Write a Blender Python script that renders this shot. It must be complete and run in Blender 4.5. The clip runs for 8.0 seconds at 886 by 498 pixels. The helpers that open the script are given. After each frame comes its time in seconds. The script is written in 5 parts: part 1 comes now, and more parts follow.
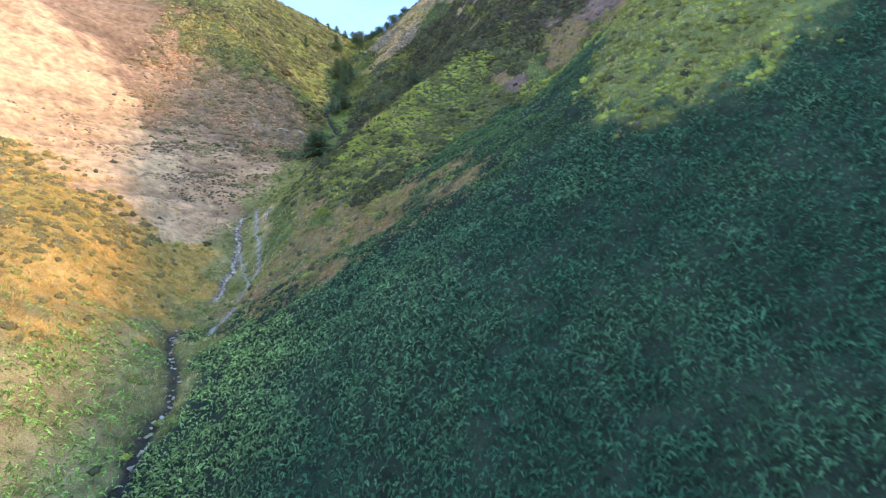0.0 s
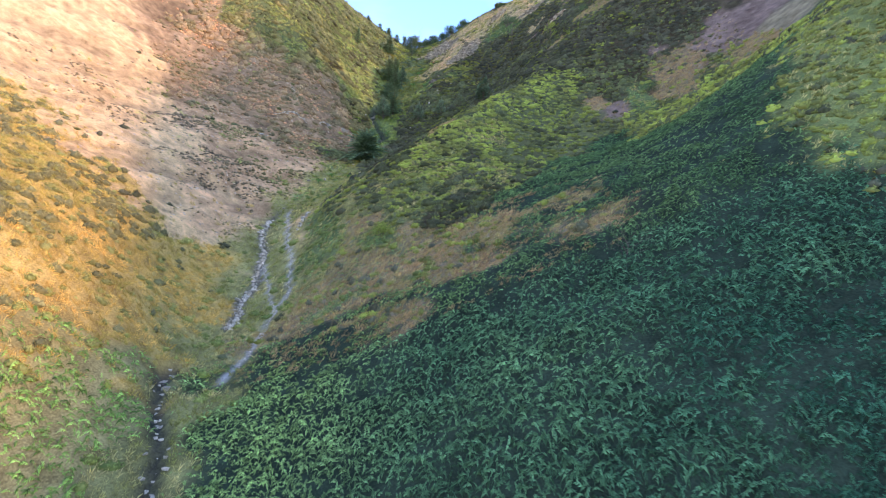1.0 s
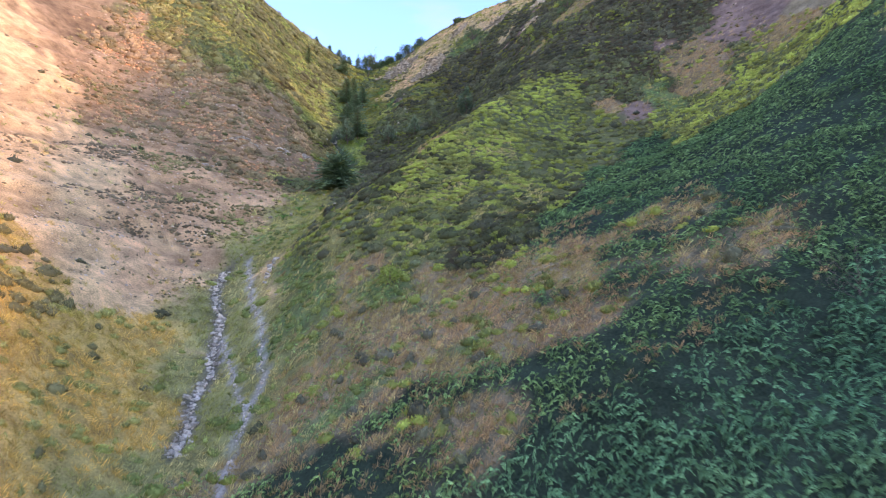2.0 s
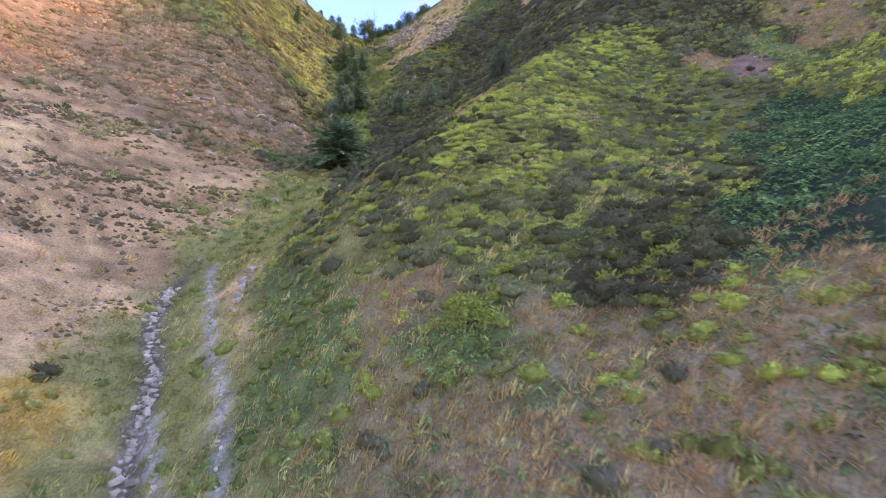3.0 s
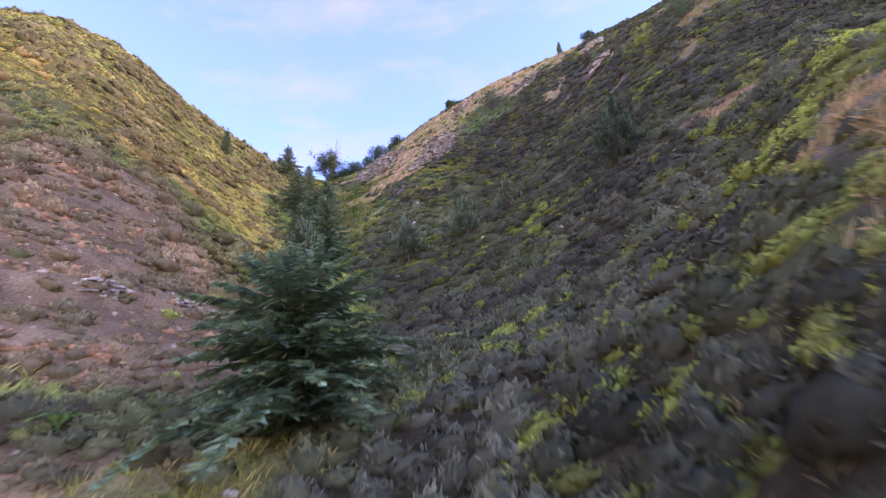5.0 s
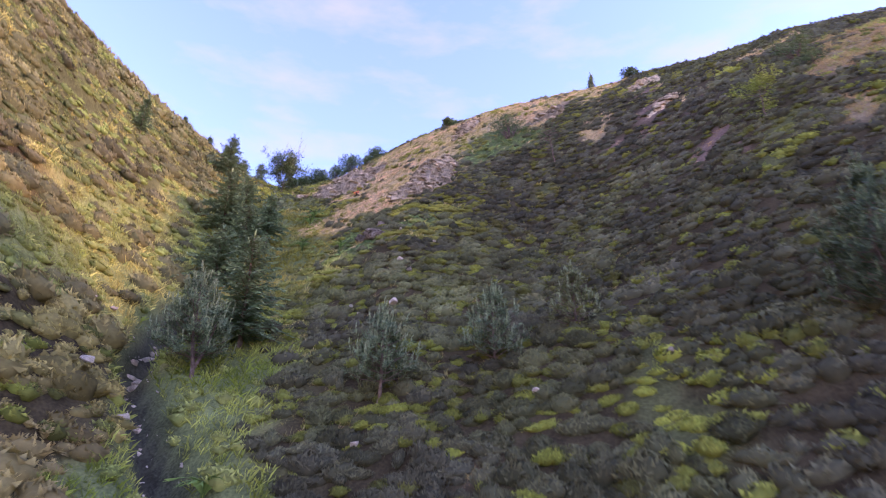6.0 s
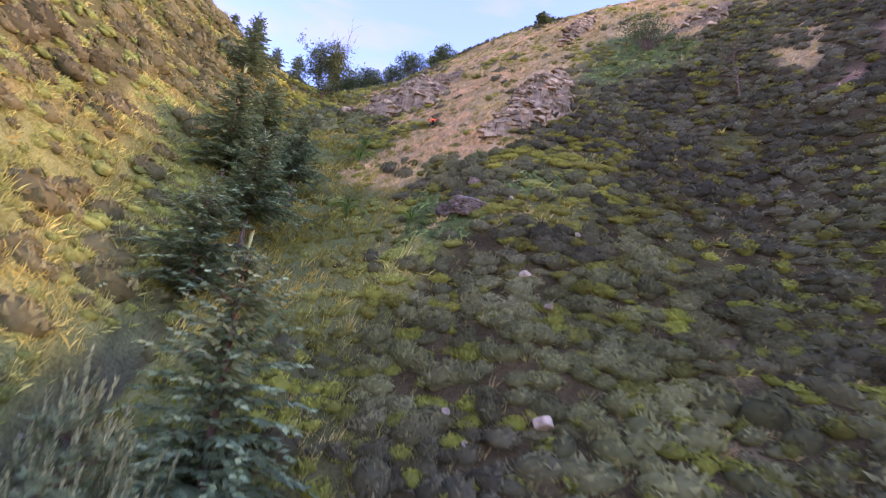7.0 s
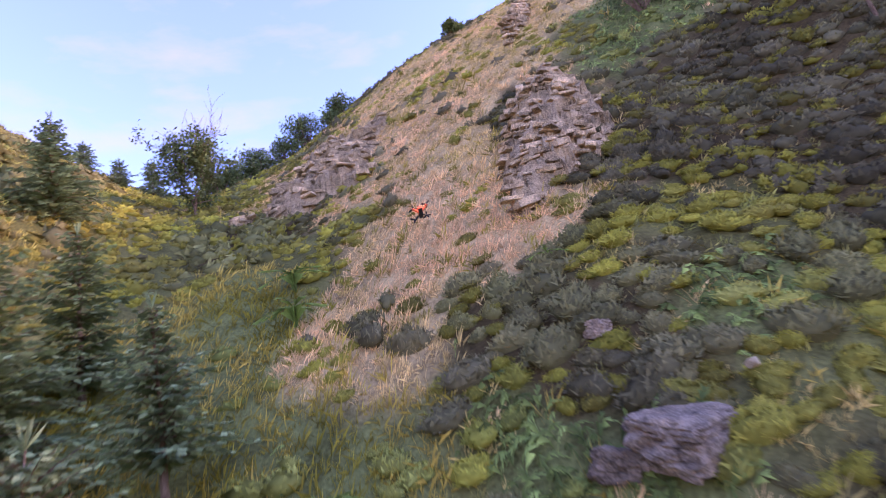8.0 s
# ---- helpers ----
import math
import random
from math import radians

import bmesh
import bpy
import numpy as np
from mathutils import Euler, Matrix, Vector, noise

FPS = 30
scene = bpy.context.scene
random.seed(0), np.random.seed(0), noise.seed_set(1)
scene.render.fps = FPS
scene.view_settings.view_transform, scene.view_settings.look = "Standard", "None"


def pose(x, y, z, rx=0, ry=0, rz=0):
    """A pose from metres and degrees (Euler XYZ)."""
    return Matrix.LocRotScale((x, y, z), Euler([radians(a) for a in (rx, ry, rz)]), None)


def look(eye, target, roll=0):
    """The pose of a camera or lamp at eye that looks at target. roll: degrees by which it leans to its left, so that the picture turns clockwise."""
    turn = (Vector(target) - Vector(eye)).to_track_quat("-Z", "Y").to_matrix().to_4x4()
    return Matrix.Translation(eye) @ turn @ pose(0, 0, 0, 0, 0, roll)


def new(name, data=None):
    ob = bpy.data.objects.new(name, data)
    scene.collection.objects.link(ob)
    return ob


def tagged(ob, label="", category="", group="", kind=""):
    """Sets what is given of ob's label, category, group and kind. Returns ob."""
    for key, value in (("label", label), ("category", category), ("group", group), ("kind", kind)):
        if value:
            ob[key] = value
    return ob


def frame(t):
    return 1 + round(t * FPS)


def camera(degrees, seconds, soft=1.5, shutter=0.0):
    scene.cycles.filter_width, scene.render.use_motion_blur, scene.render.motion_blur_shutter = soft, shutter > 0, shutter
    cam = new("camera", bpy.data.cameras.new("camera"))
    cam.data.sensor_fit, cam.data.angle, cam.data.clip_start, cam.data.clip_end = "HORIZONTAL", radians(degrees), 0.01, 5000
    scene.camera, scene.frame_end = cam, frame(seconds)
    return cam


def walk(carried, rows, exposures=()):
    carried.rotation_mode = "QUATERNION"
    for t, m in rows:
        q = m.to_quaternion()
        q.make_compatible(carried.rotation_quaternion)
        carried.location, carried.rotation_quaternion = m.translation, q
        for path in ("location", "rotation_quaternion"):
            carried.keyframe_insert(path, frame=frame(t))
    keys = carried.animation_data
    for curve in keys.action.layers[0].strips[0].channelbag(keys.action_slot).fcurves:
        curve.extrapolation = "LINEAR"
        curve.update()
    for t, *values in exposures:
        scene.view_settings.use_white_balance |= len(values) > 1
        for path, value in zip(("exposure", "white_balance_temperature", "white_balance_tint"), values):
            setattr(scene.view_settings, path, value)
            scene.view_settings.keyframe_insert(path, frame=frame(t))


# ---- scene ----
cam = camera(73.5, 8.0, soft=1.0, shutter=0.16)
PATH = [
    (0, (4.12, 2.135, 7.733), (4.081, 4.133, 7.807), -3.8),
    (0.5, (0.748, 7.691, 8.425), (0.66, 9.677, 8.639), 4.6),
    (1, (-1.878, 12.896, 9.11), (-1.901, 14.889, 9.277), 4.9),
    (1.2, (-2.806, 14.952, 9.336), (-2.782, 16.945, 9.5), 3.8),
    (2.3, (-6.449, 26.579, 11.181), (-6.294, 28.549, 11.487), -0.2),
    (2.5, (-6.967, 29.171, 11.653), (-6.792, 31.145, 11.919), 0.2),
    (3, (-7.952, 35.089, 12.712), (-7.76, 37.064, 12.967), 0.7),
    (3.5, (-8.776, 41.402, 13.997), (-8.594, 43.368, 14.318), -0.6),
    (4, (-9.437, 47.586, 15.587), (-9.216, 49.522, 16.04), -2.6),
    (4.5, (-10.031, 53.803, 17.849), (-9.788, 55.678, 18.498), -3.0),
    (4.7, (-10.187, 56.146, 18.811), (-9.884, 57.996, 19.508), -6.4),
    (5.8, (-9.508, 68.557, 26.656), (-9.041, 70.305, 27.51), -3.7),
    (6, (-9.547, 70.422, 28.077), (-9.072, 72.186, 28.891), 1.0),
    (6.5, (-9.598, 75.725, 31.535), (-9.215, 77.575, 32.192), 12.0),
    (7, (-9.975, 80.356, 34.594), (-9.564, 82.248, 35.095), 7.4),
    (7.5, (-10.135, 85.409, 37.577), (-9.664, 87.255, 38.185), -0.8),
    (8, (-9.953, 90.364, 40.356), (-9.299, 92.15, 40.974), -13.2),
]
walk(cam, [(t, look(eye, target, roll)) for t, eye, target, roll in PATH], [(0, 2.2, 5200, 28), (2.5, 2.23, 5580, 42), (3.5, 2.23, 5750, 50), (4.5, 2.2, 5550, 61), (6, 2.21, 5680, 67), (7, 2.2, 5820, 65), (8, 2.22, 5850, 67)])

# ---- light -------------------------------------------------------------------------------------
SUN_AZIMUTH, SUN_ELEVATION = 110.0, 17.6        # degrees: from +y towards +x, and above the level
to_sun = Vector((math.sin(radians(SUN_AZIMUTH)) * math.cos(radians(SUN_ELEVATION)),
                 math.cos(radians(SUN_AZIMUTH)) * math.cos(radians(SUN_ELEVATION)), math.sin(radians(SUN_ELEVATION))))
sun = new("sun", bpy.data.lights.new("sun", "SUN"))
sun.data.energy, sun.data.angle, sun.data.color = 0.93, radians(3.5), (1.0, 0.68, 0.32)
sun.matrix_world = look((60, 0, 120), Vector((60, 0, 120)) - to_sun)


def make_world():
    w = bpy.data.worlds.new("evening_sky")
    scene.world = w
    w.use_nodes = True
    n, l = w.node_tree.nodes, w.node_tree.links
    n.clear()
    out, bg, sky = n.new("ShaderNodeOutputWorld"), n.new("ShaderNodeBackground"), n.new("ShaderNodeTexSky")
    sky.sky_type, sky.sun_disc = "NISHITA", False
    sky.sun_elevation, sky.sun_rotation = radians(SUN_ELEVATION), radians(SUN_AZIMUTH)
    sky.air_density, sky.dust_density, sky.ozone_density = 1.0, 0.15, 2.2
    bg.inputs["Strength"].default_value = 0.15
    tc, mp, big, ramp = n.new("ShaderNodeTexCoord"), n.new("ShaderNodeMapping"), n.new("ShaderNodeTexNoise"), n.new("ShaderNodeValToRGB")
    mp.inputs["Scale"].default_value = (1.5, 1.9, 4.6)
    mp.inputs["Rotation"].default_value = (0.0, 0.25, 0.3)
    big.inputs["Scale"].default_value, big.inputs["Detail"].default_value, big.inputs["Roughness"].default_value = 3.3, 7.0, 0.55
    ramp.color_ramp.elements[0].position, ramp.color_ramp.elements[1].position = 0.48, 0.92
    mix = n.new("ShaderNodeMix")
    mix.data_type = "RGBA"
    mix.inputs["B"].default_value = (1.34, 1.39, 2.2, 1)
    l.new(tc.outputs["Generated"], mp.inputs["Vector"])
    l.new(mp.outputs["Vector"], big.inputs["Vector"])
    l.new(big.outputs["Fac"], ramp.inputs["Fac"])
    l.new(ramp.outputs["Color"], mix.inputs["Factor"])
    l.new(sky.outputs["Color"], mix.inputs["A"])
    l.new(mix.outputs["Result"], bg.inputs["Color"])
    l.new(bg.outputs["Background"], out.inputs["Surface"])


make_world()


# ---- materials ---------------------------------------------------------------------------------
def material(name, base, other, scale=3.0, rough=0.85, bump=0.3, attr="", vary=0.25, spec=0.06, through_light=0.0, grain=14.0, whole=False):
    """A rough natural surface: two colours mixed by noise at two scales, varied from piece to piece, with bump.
    attr: a colour attribute of the mesh that tints it."""
    m = bpy.data.materials.new(name)
    m.use_nodes = True
    n, l = m.node_tree.nodes, m.node_tree.links
    p = n["Principled BSDF"]
    p.inputs["Roughness"].default_value, p.inputs["Specular IOR Level"].default_value = rough, spec
    geo, a, b = n.new("ShaderNodeNewGeometry"), n.new("ShaderNodeTexNoise"), n.new("ShaderNodeTexNoise")
    a.inputs["Scale"].default_value, a.inputs["Detail"].default_value = scale, 5
    b.inputs["Scale"].default_value, b.inputs["Detail"].default_value = scale * grain, 3
    l.new(geo.outputs["Position"], a.inputs["Vector"])
    l.new(geo.outputs["Position"], b.inputs["Vector"])
    add = n.new("ShaderNodeMath")
    add.operation = "MULTIPLY_ADD"
    add.inputs[1].default_value, add.inputs[2].default_value = 0.5, 0.0
    l.new(b.outputs["Fac"], add.inputs[0])
    half = n.new("ShaderNodeMath")
    half.operation = "MULTIPLY_ADD"
    half.inputs[1].default_value = 0.5
    l.new(a.outputs["Fac"], half.inputs[0])
    l.new(add.outputs[0], half.inputs[2])
    ramp = n.new("ShaderNodeValToRGB")
    ramp.color_ramp.elements[0].position, ramp.color_ramp.elements[1].position = 0.36, 0.64
    ramp.color_ramp.elements[0].color, ramp.color_ramp.elements[1].color = (*base, 1), (*other, 1)
    l.new(half.outputs[0], ramp.inputs["Fac"])
    colour = ramp.outputs["Color"]
    if attr:
        at, mul = n.new("ShaderNodeAttribute"), n.new("ShaderNodeMix")
        at.attribute_name = attr
        mul.data_type, mul.blend_type = "RGBA", "MULTIPLY"
        mul.inputs["Factor"].default_value = 1.0
        l.new(colour, mul.inputs["A"])
        l.new(at.outputs["Color"], mul.inputs["B"])
        colour = mul.outputs["Result"]
    if vary:
        rnd, val, hsv = n.new("ShaderNodeMapRange"), n.new("ShaderNodeObjectInfo").outputs["Random"] if whole else geo.outputs["Random Per Island"], n.new("ShaderNodeHueSaturation")
        rnd.inputs["To Min"].default_value, rnd.inputs["To Max"].default_value = 1 - vary, 1 + vary
        l.new(val, rnd.inputs["Value"])
        l.new(rnd.outputs["Result"], hsv.inputs["Value"])
        l.new(colour, hsv.inputs["Color"])
        colour = hsv.outputs["Color"]
    l.new(colour, p.inputs["Base Color"])
    if bump:
        bp = n.new("ShaderNodeBump")
        bp.inputs["Strength"].default_value, bp.inputs["Distance"].default_value = bump, 0.06
        l.new(half.outputs[0], bp.inputs["Height"])
        l.new(bp.outputs["Normal"], p.inputs["Normal"])
    if through_light:
        tr, mx, o = n.new("ShaderNodeBsdfTranslucent"), n.new("ShaderNodeMixShader"), n["Material Output"]
        mx.inputs["Fac"].default_value = through_light
        l.new(colour, tr.inputs["Color"])
        l.new(p.outputs["BSDF"], mx.inputs[1])
        l.new(tr.outputs["BSDF"], mx.inputs[2])
        l.new(mx.outputs["Shader"], o.inputs["Surface"])
    return m


SOIL = material("hillside_soil_and_turf", (0.5, 0.48, 0.46), (1.35, 1.32, 1.3), scale=1.3, bump=1.0, attr="cover", vary=0, rough=0.95, grain=11)
LEAF = material("low_shrub_leaves", (0.75, 0.75, 0.75), (1.2, 1.2, 1.2), scale=0.6, bump=0, attr="tint", vary=0.22, rough=0.8, through_light=0.06)
FROND = material("bracken_fronds", (0.75, 0.75, 0.75), (1.2, 1.2, 1.2), scale=0.5, bump=0, attr="tint", vary=0.5, rough=0.6, through_light=0.2)
BLADE = material("grass_blades", (0.8, 0.78, 0.75), (1.15, 1.15, 1.15), scale=0.5, bump=0, attr="tint", vary=0.3, rough=0.7, through_light=0.2)
ROCK = material("weathered_sandstone", (0.12, 0.09, 0.048), (0.80, 0.585, 0.325), scale=3.4, bump=0.7, vary=0.4, rough=0.9, grain=9, whole=True)
BOULDER = material("lichened_grey_boulder", (0.09, 0.069, 0.048), (0.44, 0.34, 0.235), scale=6.0, bump=1.0, vary=0.3, rough=0.9, grain=7, whole=True)
PALE = material("pale_limestone_rubble", (0.34, 0.26, 0.16), (0.84, 0.67, 0.44), scale=6, bump=0.8, vary=0.35, rough=0.9, whole=True)
CHIPS = material("scree_chips", (0.29, 0.19, 0.10), (0.76, 0.52, 0.29), scale=4, bump=0.4, vary=0.35, rough=0.9)
BARK = material("scaly_conifer_bark", (0.12, 0.078, 0.05), (0.32, 0.22, 0.145), scale=9, bump=0.8, vary=0, rough=0.9)
SPRUCE = material("spruce_needles", (0.15, 0.215, 0.105), (0.35, 0.43, 0.19), scale=2.5, bump=0, vary=0.4, rough=0.55, through_light=0.25)
PINE = material("pine_needles", (0.10, 0.14, 0.06), (0.275, 0.325, 0.135), scale=2.5, bump=0, vary=0.4, rough=0.5, through_light=0.25)
FRESH = material("young_spruce_needles", (0.25, 0.34, 0.15), (0.52, 0.60, 0.25), scale=2.5, bump=0, vary=0.35, rough=0.5, through_light=0.25)
CANDLE = material("pale_young_needles", (0.22, 0.25, 0.11), (0.44, 0.46, 0.22), scale=2.5, bump=0, vary=0.3, rough=0.5, through_light=0.25)
DARKPINE = material("dark_pine_needles", (0.06, 0.09, 0.038), (0.17, 0.205, 0.085), scale=2.5, bump=0, vary=0.4, rough=0.5, through_light=0.2)
FADED = material("faded_pine_needles", (0.15, 0.17, 0.05), (0.30, 0.29, 0.11), scale=2.5, bump=0, vary=0.4, rough=0.5, through_light=0.25)
BROAD = material("broadleaf_foliage", (0.085, 0.12, 0.04), (0.21, 0.26, 0.085), scale=2.0, bump=0, vary=0.35, rough=0.6, through_light=0.25)
YELLOWLEAF = material("yellowing_birch_leaves", (0.24, 0.28, 0.04), (0.42, 0.44, 0.07), scale=2.0, bump=0, vary=0.3, rough=0.6, through_light=0.25)

# ---- the lie of the land -----------------------------------------------------------------------
# A coarse lattice of heights: rows go up the valley, columns across it, counted from the line of the gully.
ACROSS = np.array([-60, -30, -17, -8, 0, 5, 11, 22, 55.0])
ALONG = np.array([-25, 18, 33, 46, 58, 70, 82, 94, 106, 122, 175.0])
# Last column: unseen rising ground, set high to shade the valley.
HEIGHTS = [
    [18.6, 2.6, -4.2, -8.8, -13.0, -14.2, -13.5, -7.8, 6.2],
    [27.6, 11.6, 4.8, 0.2, -4.0, -5.2, -4.6, 1.2, 17.8],
    [34.9, 18.9, 13.3, 9.5, 3.7, 4.0, 6.8, 11.9, 32.0],
    [41.7, 25.7, 18.0, 12.9, 7.9, 10.0, 12.8, 18.5, 52.9],
    [48.7, 32.7, 22.6, 17.5, 14.4, 17.4, 19.7, 21.2, 55.0],
    [54.8, 38.8, 27.8, 24.0, 21.7, 22.7, 26.5, 30.8, 56.0],
    [61.6, 45.6, 37.8, 33.7, 27.8, 28.8, 32.5, 41.8, 58.0],
    [70.1, 54.1, 52.1, 40.3, 36.1, 38.6, 40.2, 51.0, 62.0],
    [75.5, 59.5, 58.3, 49.0, 46.0, 48.7, 53.1, 60.8, 67.8],
    [76.0, 67.9, 65.2, 60.1, 56.0, 57.3, 61.7, 68.0, 75.9],
    [80.0, 72.0, 72.2, 67.0, 63.1, 64.3, 68.6, 75.0, 82.9],
]
GULLY_Y = np.array([-25, 33, 45, 56, 66, 84, 97, 108, 120, 175.0])
GULLY_X = np.array([-8, -11.5, -13, -14.3, -13, -11.5, -10, -9.5, -12, -14.0])
BED_Y = np.array([-25, 31, 37, 45, 51.6, 57.5, 62, 66, 74, 82, 84.4, 86.3, 88.2, 95, 110.0])
BED_X = np.array([-6, -10.3, -12.9, -12.9, -14.2, -15.9, -14.8, -13.2, -12.3, -10.8, -11.6, -12.7, -13.6, -12.8, -11.5])
PATH_Y = np.array([36, 39.8, 44.8, 47, 51, 53, 56.4, 58.5])
FORK_Y, FORK_X = np.array([44.6, 46.4, 49.6, 51.4]), np.array([-10.9, -11.7, -13.1, -13.9])
PATH_X = np.array([-10.6, -10.5, -10.9, -10.9, -12.0, -12.9, -14.0, -14.6])


def curvatures(k):
    n, h = len(k), np.diff(k)
    a, b = np.eye(n), np.zeros((n, n))
    for i in range(1, n - 1):
        a[i, i - 1:i + 2] = h[i - 1], 2 * (h[i - 1] + h[i]), h[i]
        b[i, i - 1:i + 2] = 6 / h[i - 1], -6 / h[i - 1] - 6 / h[i], 6 / h[i]
    return np.linalg.solve(a, b)


def spline_rows(k, m, x):
    x = np.clip(x, k[0], k[-1])
    i = np.clip(np.searchsorted(k, x) - 1, 0, len(k) - 2)
    h = np.diff(k)[i]
    a = (k[i + 1] - x) / h
    b, e = 1 - a, np.eye(len(k))
    return a[:, None] * e[i] + b[:, None] * e[i + 1] + ((a**3 - a) * h * h / 6)[:, None] * m[i] + ((b**3 - b) * h * h / 6)[:, None] * m[i + 1]


BEND_U, BEND_Y, BEND_C = curvatures(ACROSS), curvatures(ALONG), curvatures(GULLY_Y)
LATTICE = np.array(HEIGHTS)
TABLES = [np.random.RandomState(50 + k).rand(64, 64) for k in range(12)]


def value_noise(x, y, size, k):
    """Smooth noise of about -1 to 1 with bumps of that size in metres."""
    t, x, y = TABLES[k % 12], x / size + 13.7 * k, y / size + 7.3 * k
    i, j = np.floor(x).astype(int), np.floor(y).astype(int)
    f, g = x - i, y - j
    f, g = f * f * (3 - 2 * f), g * g * (3 - 2 * g)
    i, j, i1, j1 = i % 64, j % 64, (i + 1) % 64, (j + 1) % 64
    return 2 * ((t[i, j] * (1 - f) + t[i1, j] * f) * (1 - g) + (t[i, j1] * (1 - f) + t[i1, j1] * f) * g) - 1


def fractal(x, y, size, k, octaves=4):
    return sum(value_noise(x, y, size / 2.03**o, k + o) * 0.55**o for o in range(octaves))


SPUR_X = np.array([-11, -7.5, -2.8, -0.75, 3, 7.7, 12.0])
SPUR_Y = np.array([58.5, 61.3, 65.3, 66.5, 70, 75, 79.0])
SPUR_UP = np.array([0, 0.7, 1.55, 1.7, 1.4, 0.3, 0.0])


SHADING_RIDGE_Y = np.array([-25, 0, 10, 18, 25, 31, 37, 46, 54, 60, 63, 65.5, 71, 77, 83.0])
SHADING_RIDGE_UP = np.array([9, 9, 10, 12.5, 13, 15, 9.5, 0.5, 4, 13, 11, -3, -6, -4, 0.0])


def smooth_height(x, y):
    c = spline_rows(GULLY_Y, BEND_C, y) @ GULLY_X
    z = np.einsum("ni,ij,nj->n", spline_rows(ALONG, BEND_Y, y), LATTICE, spline_rows(ACROSS, BEND_U, x - c))
    out = np.maximum.reduce([ACROSS[0] - (x - c), (x - c) - ACROSS[-1], y - ALONG[-1], 0 * x])
    past = (y - np.interp(x, SPUR_X, SPUR_Y)) * 0.72
    z += np.interp(x, SPUR_X, SPUR_UP) * np.exp(-(past / np.where(past > 0, 1.9, 4.2)) ** 2)
    # unseen eastern ridge, added and shaped to keep evening sun off the valley floor
    rise = np.clip((x - 30) / 13, 0, 1) * np.clip((58 - x) / 11, 0, 1)
    z += np.interp(y, SHADING_RIDGE_Y, SHADING_RIDGE_UP) * rise ** 2 * (3 - 2 * rise)
    return z - 0.06 * out - 0.35 * np.maximum(ALONG[0] - y, 0) * np.exp(-np.maximum(ALONG[0] - y, 0) / 80)


def bed_x(y):
    """Where the stream runs, with its small windings."""
    return np.interp(y, BED_Y, BED_X) + 0.25 * value_noise(y * 0, y, 2.2, 3)


def stream_open(y):
    return np.interp(y, [38, 38.8, 42.4, 43.2, 57.5, 60, 77, 80, 92, 96], [1, 0, 0, 1, 1, 0, 0, 1, 1, 0])


def ledges(x, z):
    return np.clip(1.5 * fractal(0.22 * x, z, 0.85, 5, 3), -1, 1)


def ground(x, y):
    """The height of the ground, with its humps, terraces and the stream's cutting."""
    x, y = np.atleast_1d(np.asarray(x, float)), np.atleast_1d(np.asarray(y, float))
    z = smooth_height(x, y)
    z += 0.22 * fractal(x, y, 5.0, 1) + 0.10 * fractal(x, y, 1.3, 4, 3)
    bed = np.abs(x - bed_x(y))
    deep = np.interp(y, [20, 34, 37.5, 40, 43, 50, 60, 68, 78, 84, 90, 98], [0.5, 0.6, 0.6, 0.06, 0.15, 0.3, 0.1, 0.1, 0.5, 1.4, 1.2, 0.1])
    z -= deep * np.exp(-(bed / np.interp(y, [77, 81, 90, 94], [0.42, 0.6, 0.6, 0.42])) ** 2)
    # thin ledges across the scree and the red heath
    bank = np.clip((np.interp(y, BED_Y, BED_X) - 1.2 - x) / 2, 0, 1) * np.clip((y - 46) / 3, 0, 1) * np.clip((122 - y) / 6, 0, 1)
    z += np.interp(y, [78, 90], [0.20, 0.24]) * bank * ledges(x, z)
    walk_way = np.abs(x - np.interp(y, PATH_Y, PATH_X))
    z -= 0.10 * np.exp(-(walk_way / 0.35) ** 2) * ((y > 38) & (y < 59))
    return z


def height(x, y):
    return float(ground(x, y)[0])


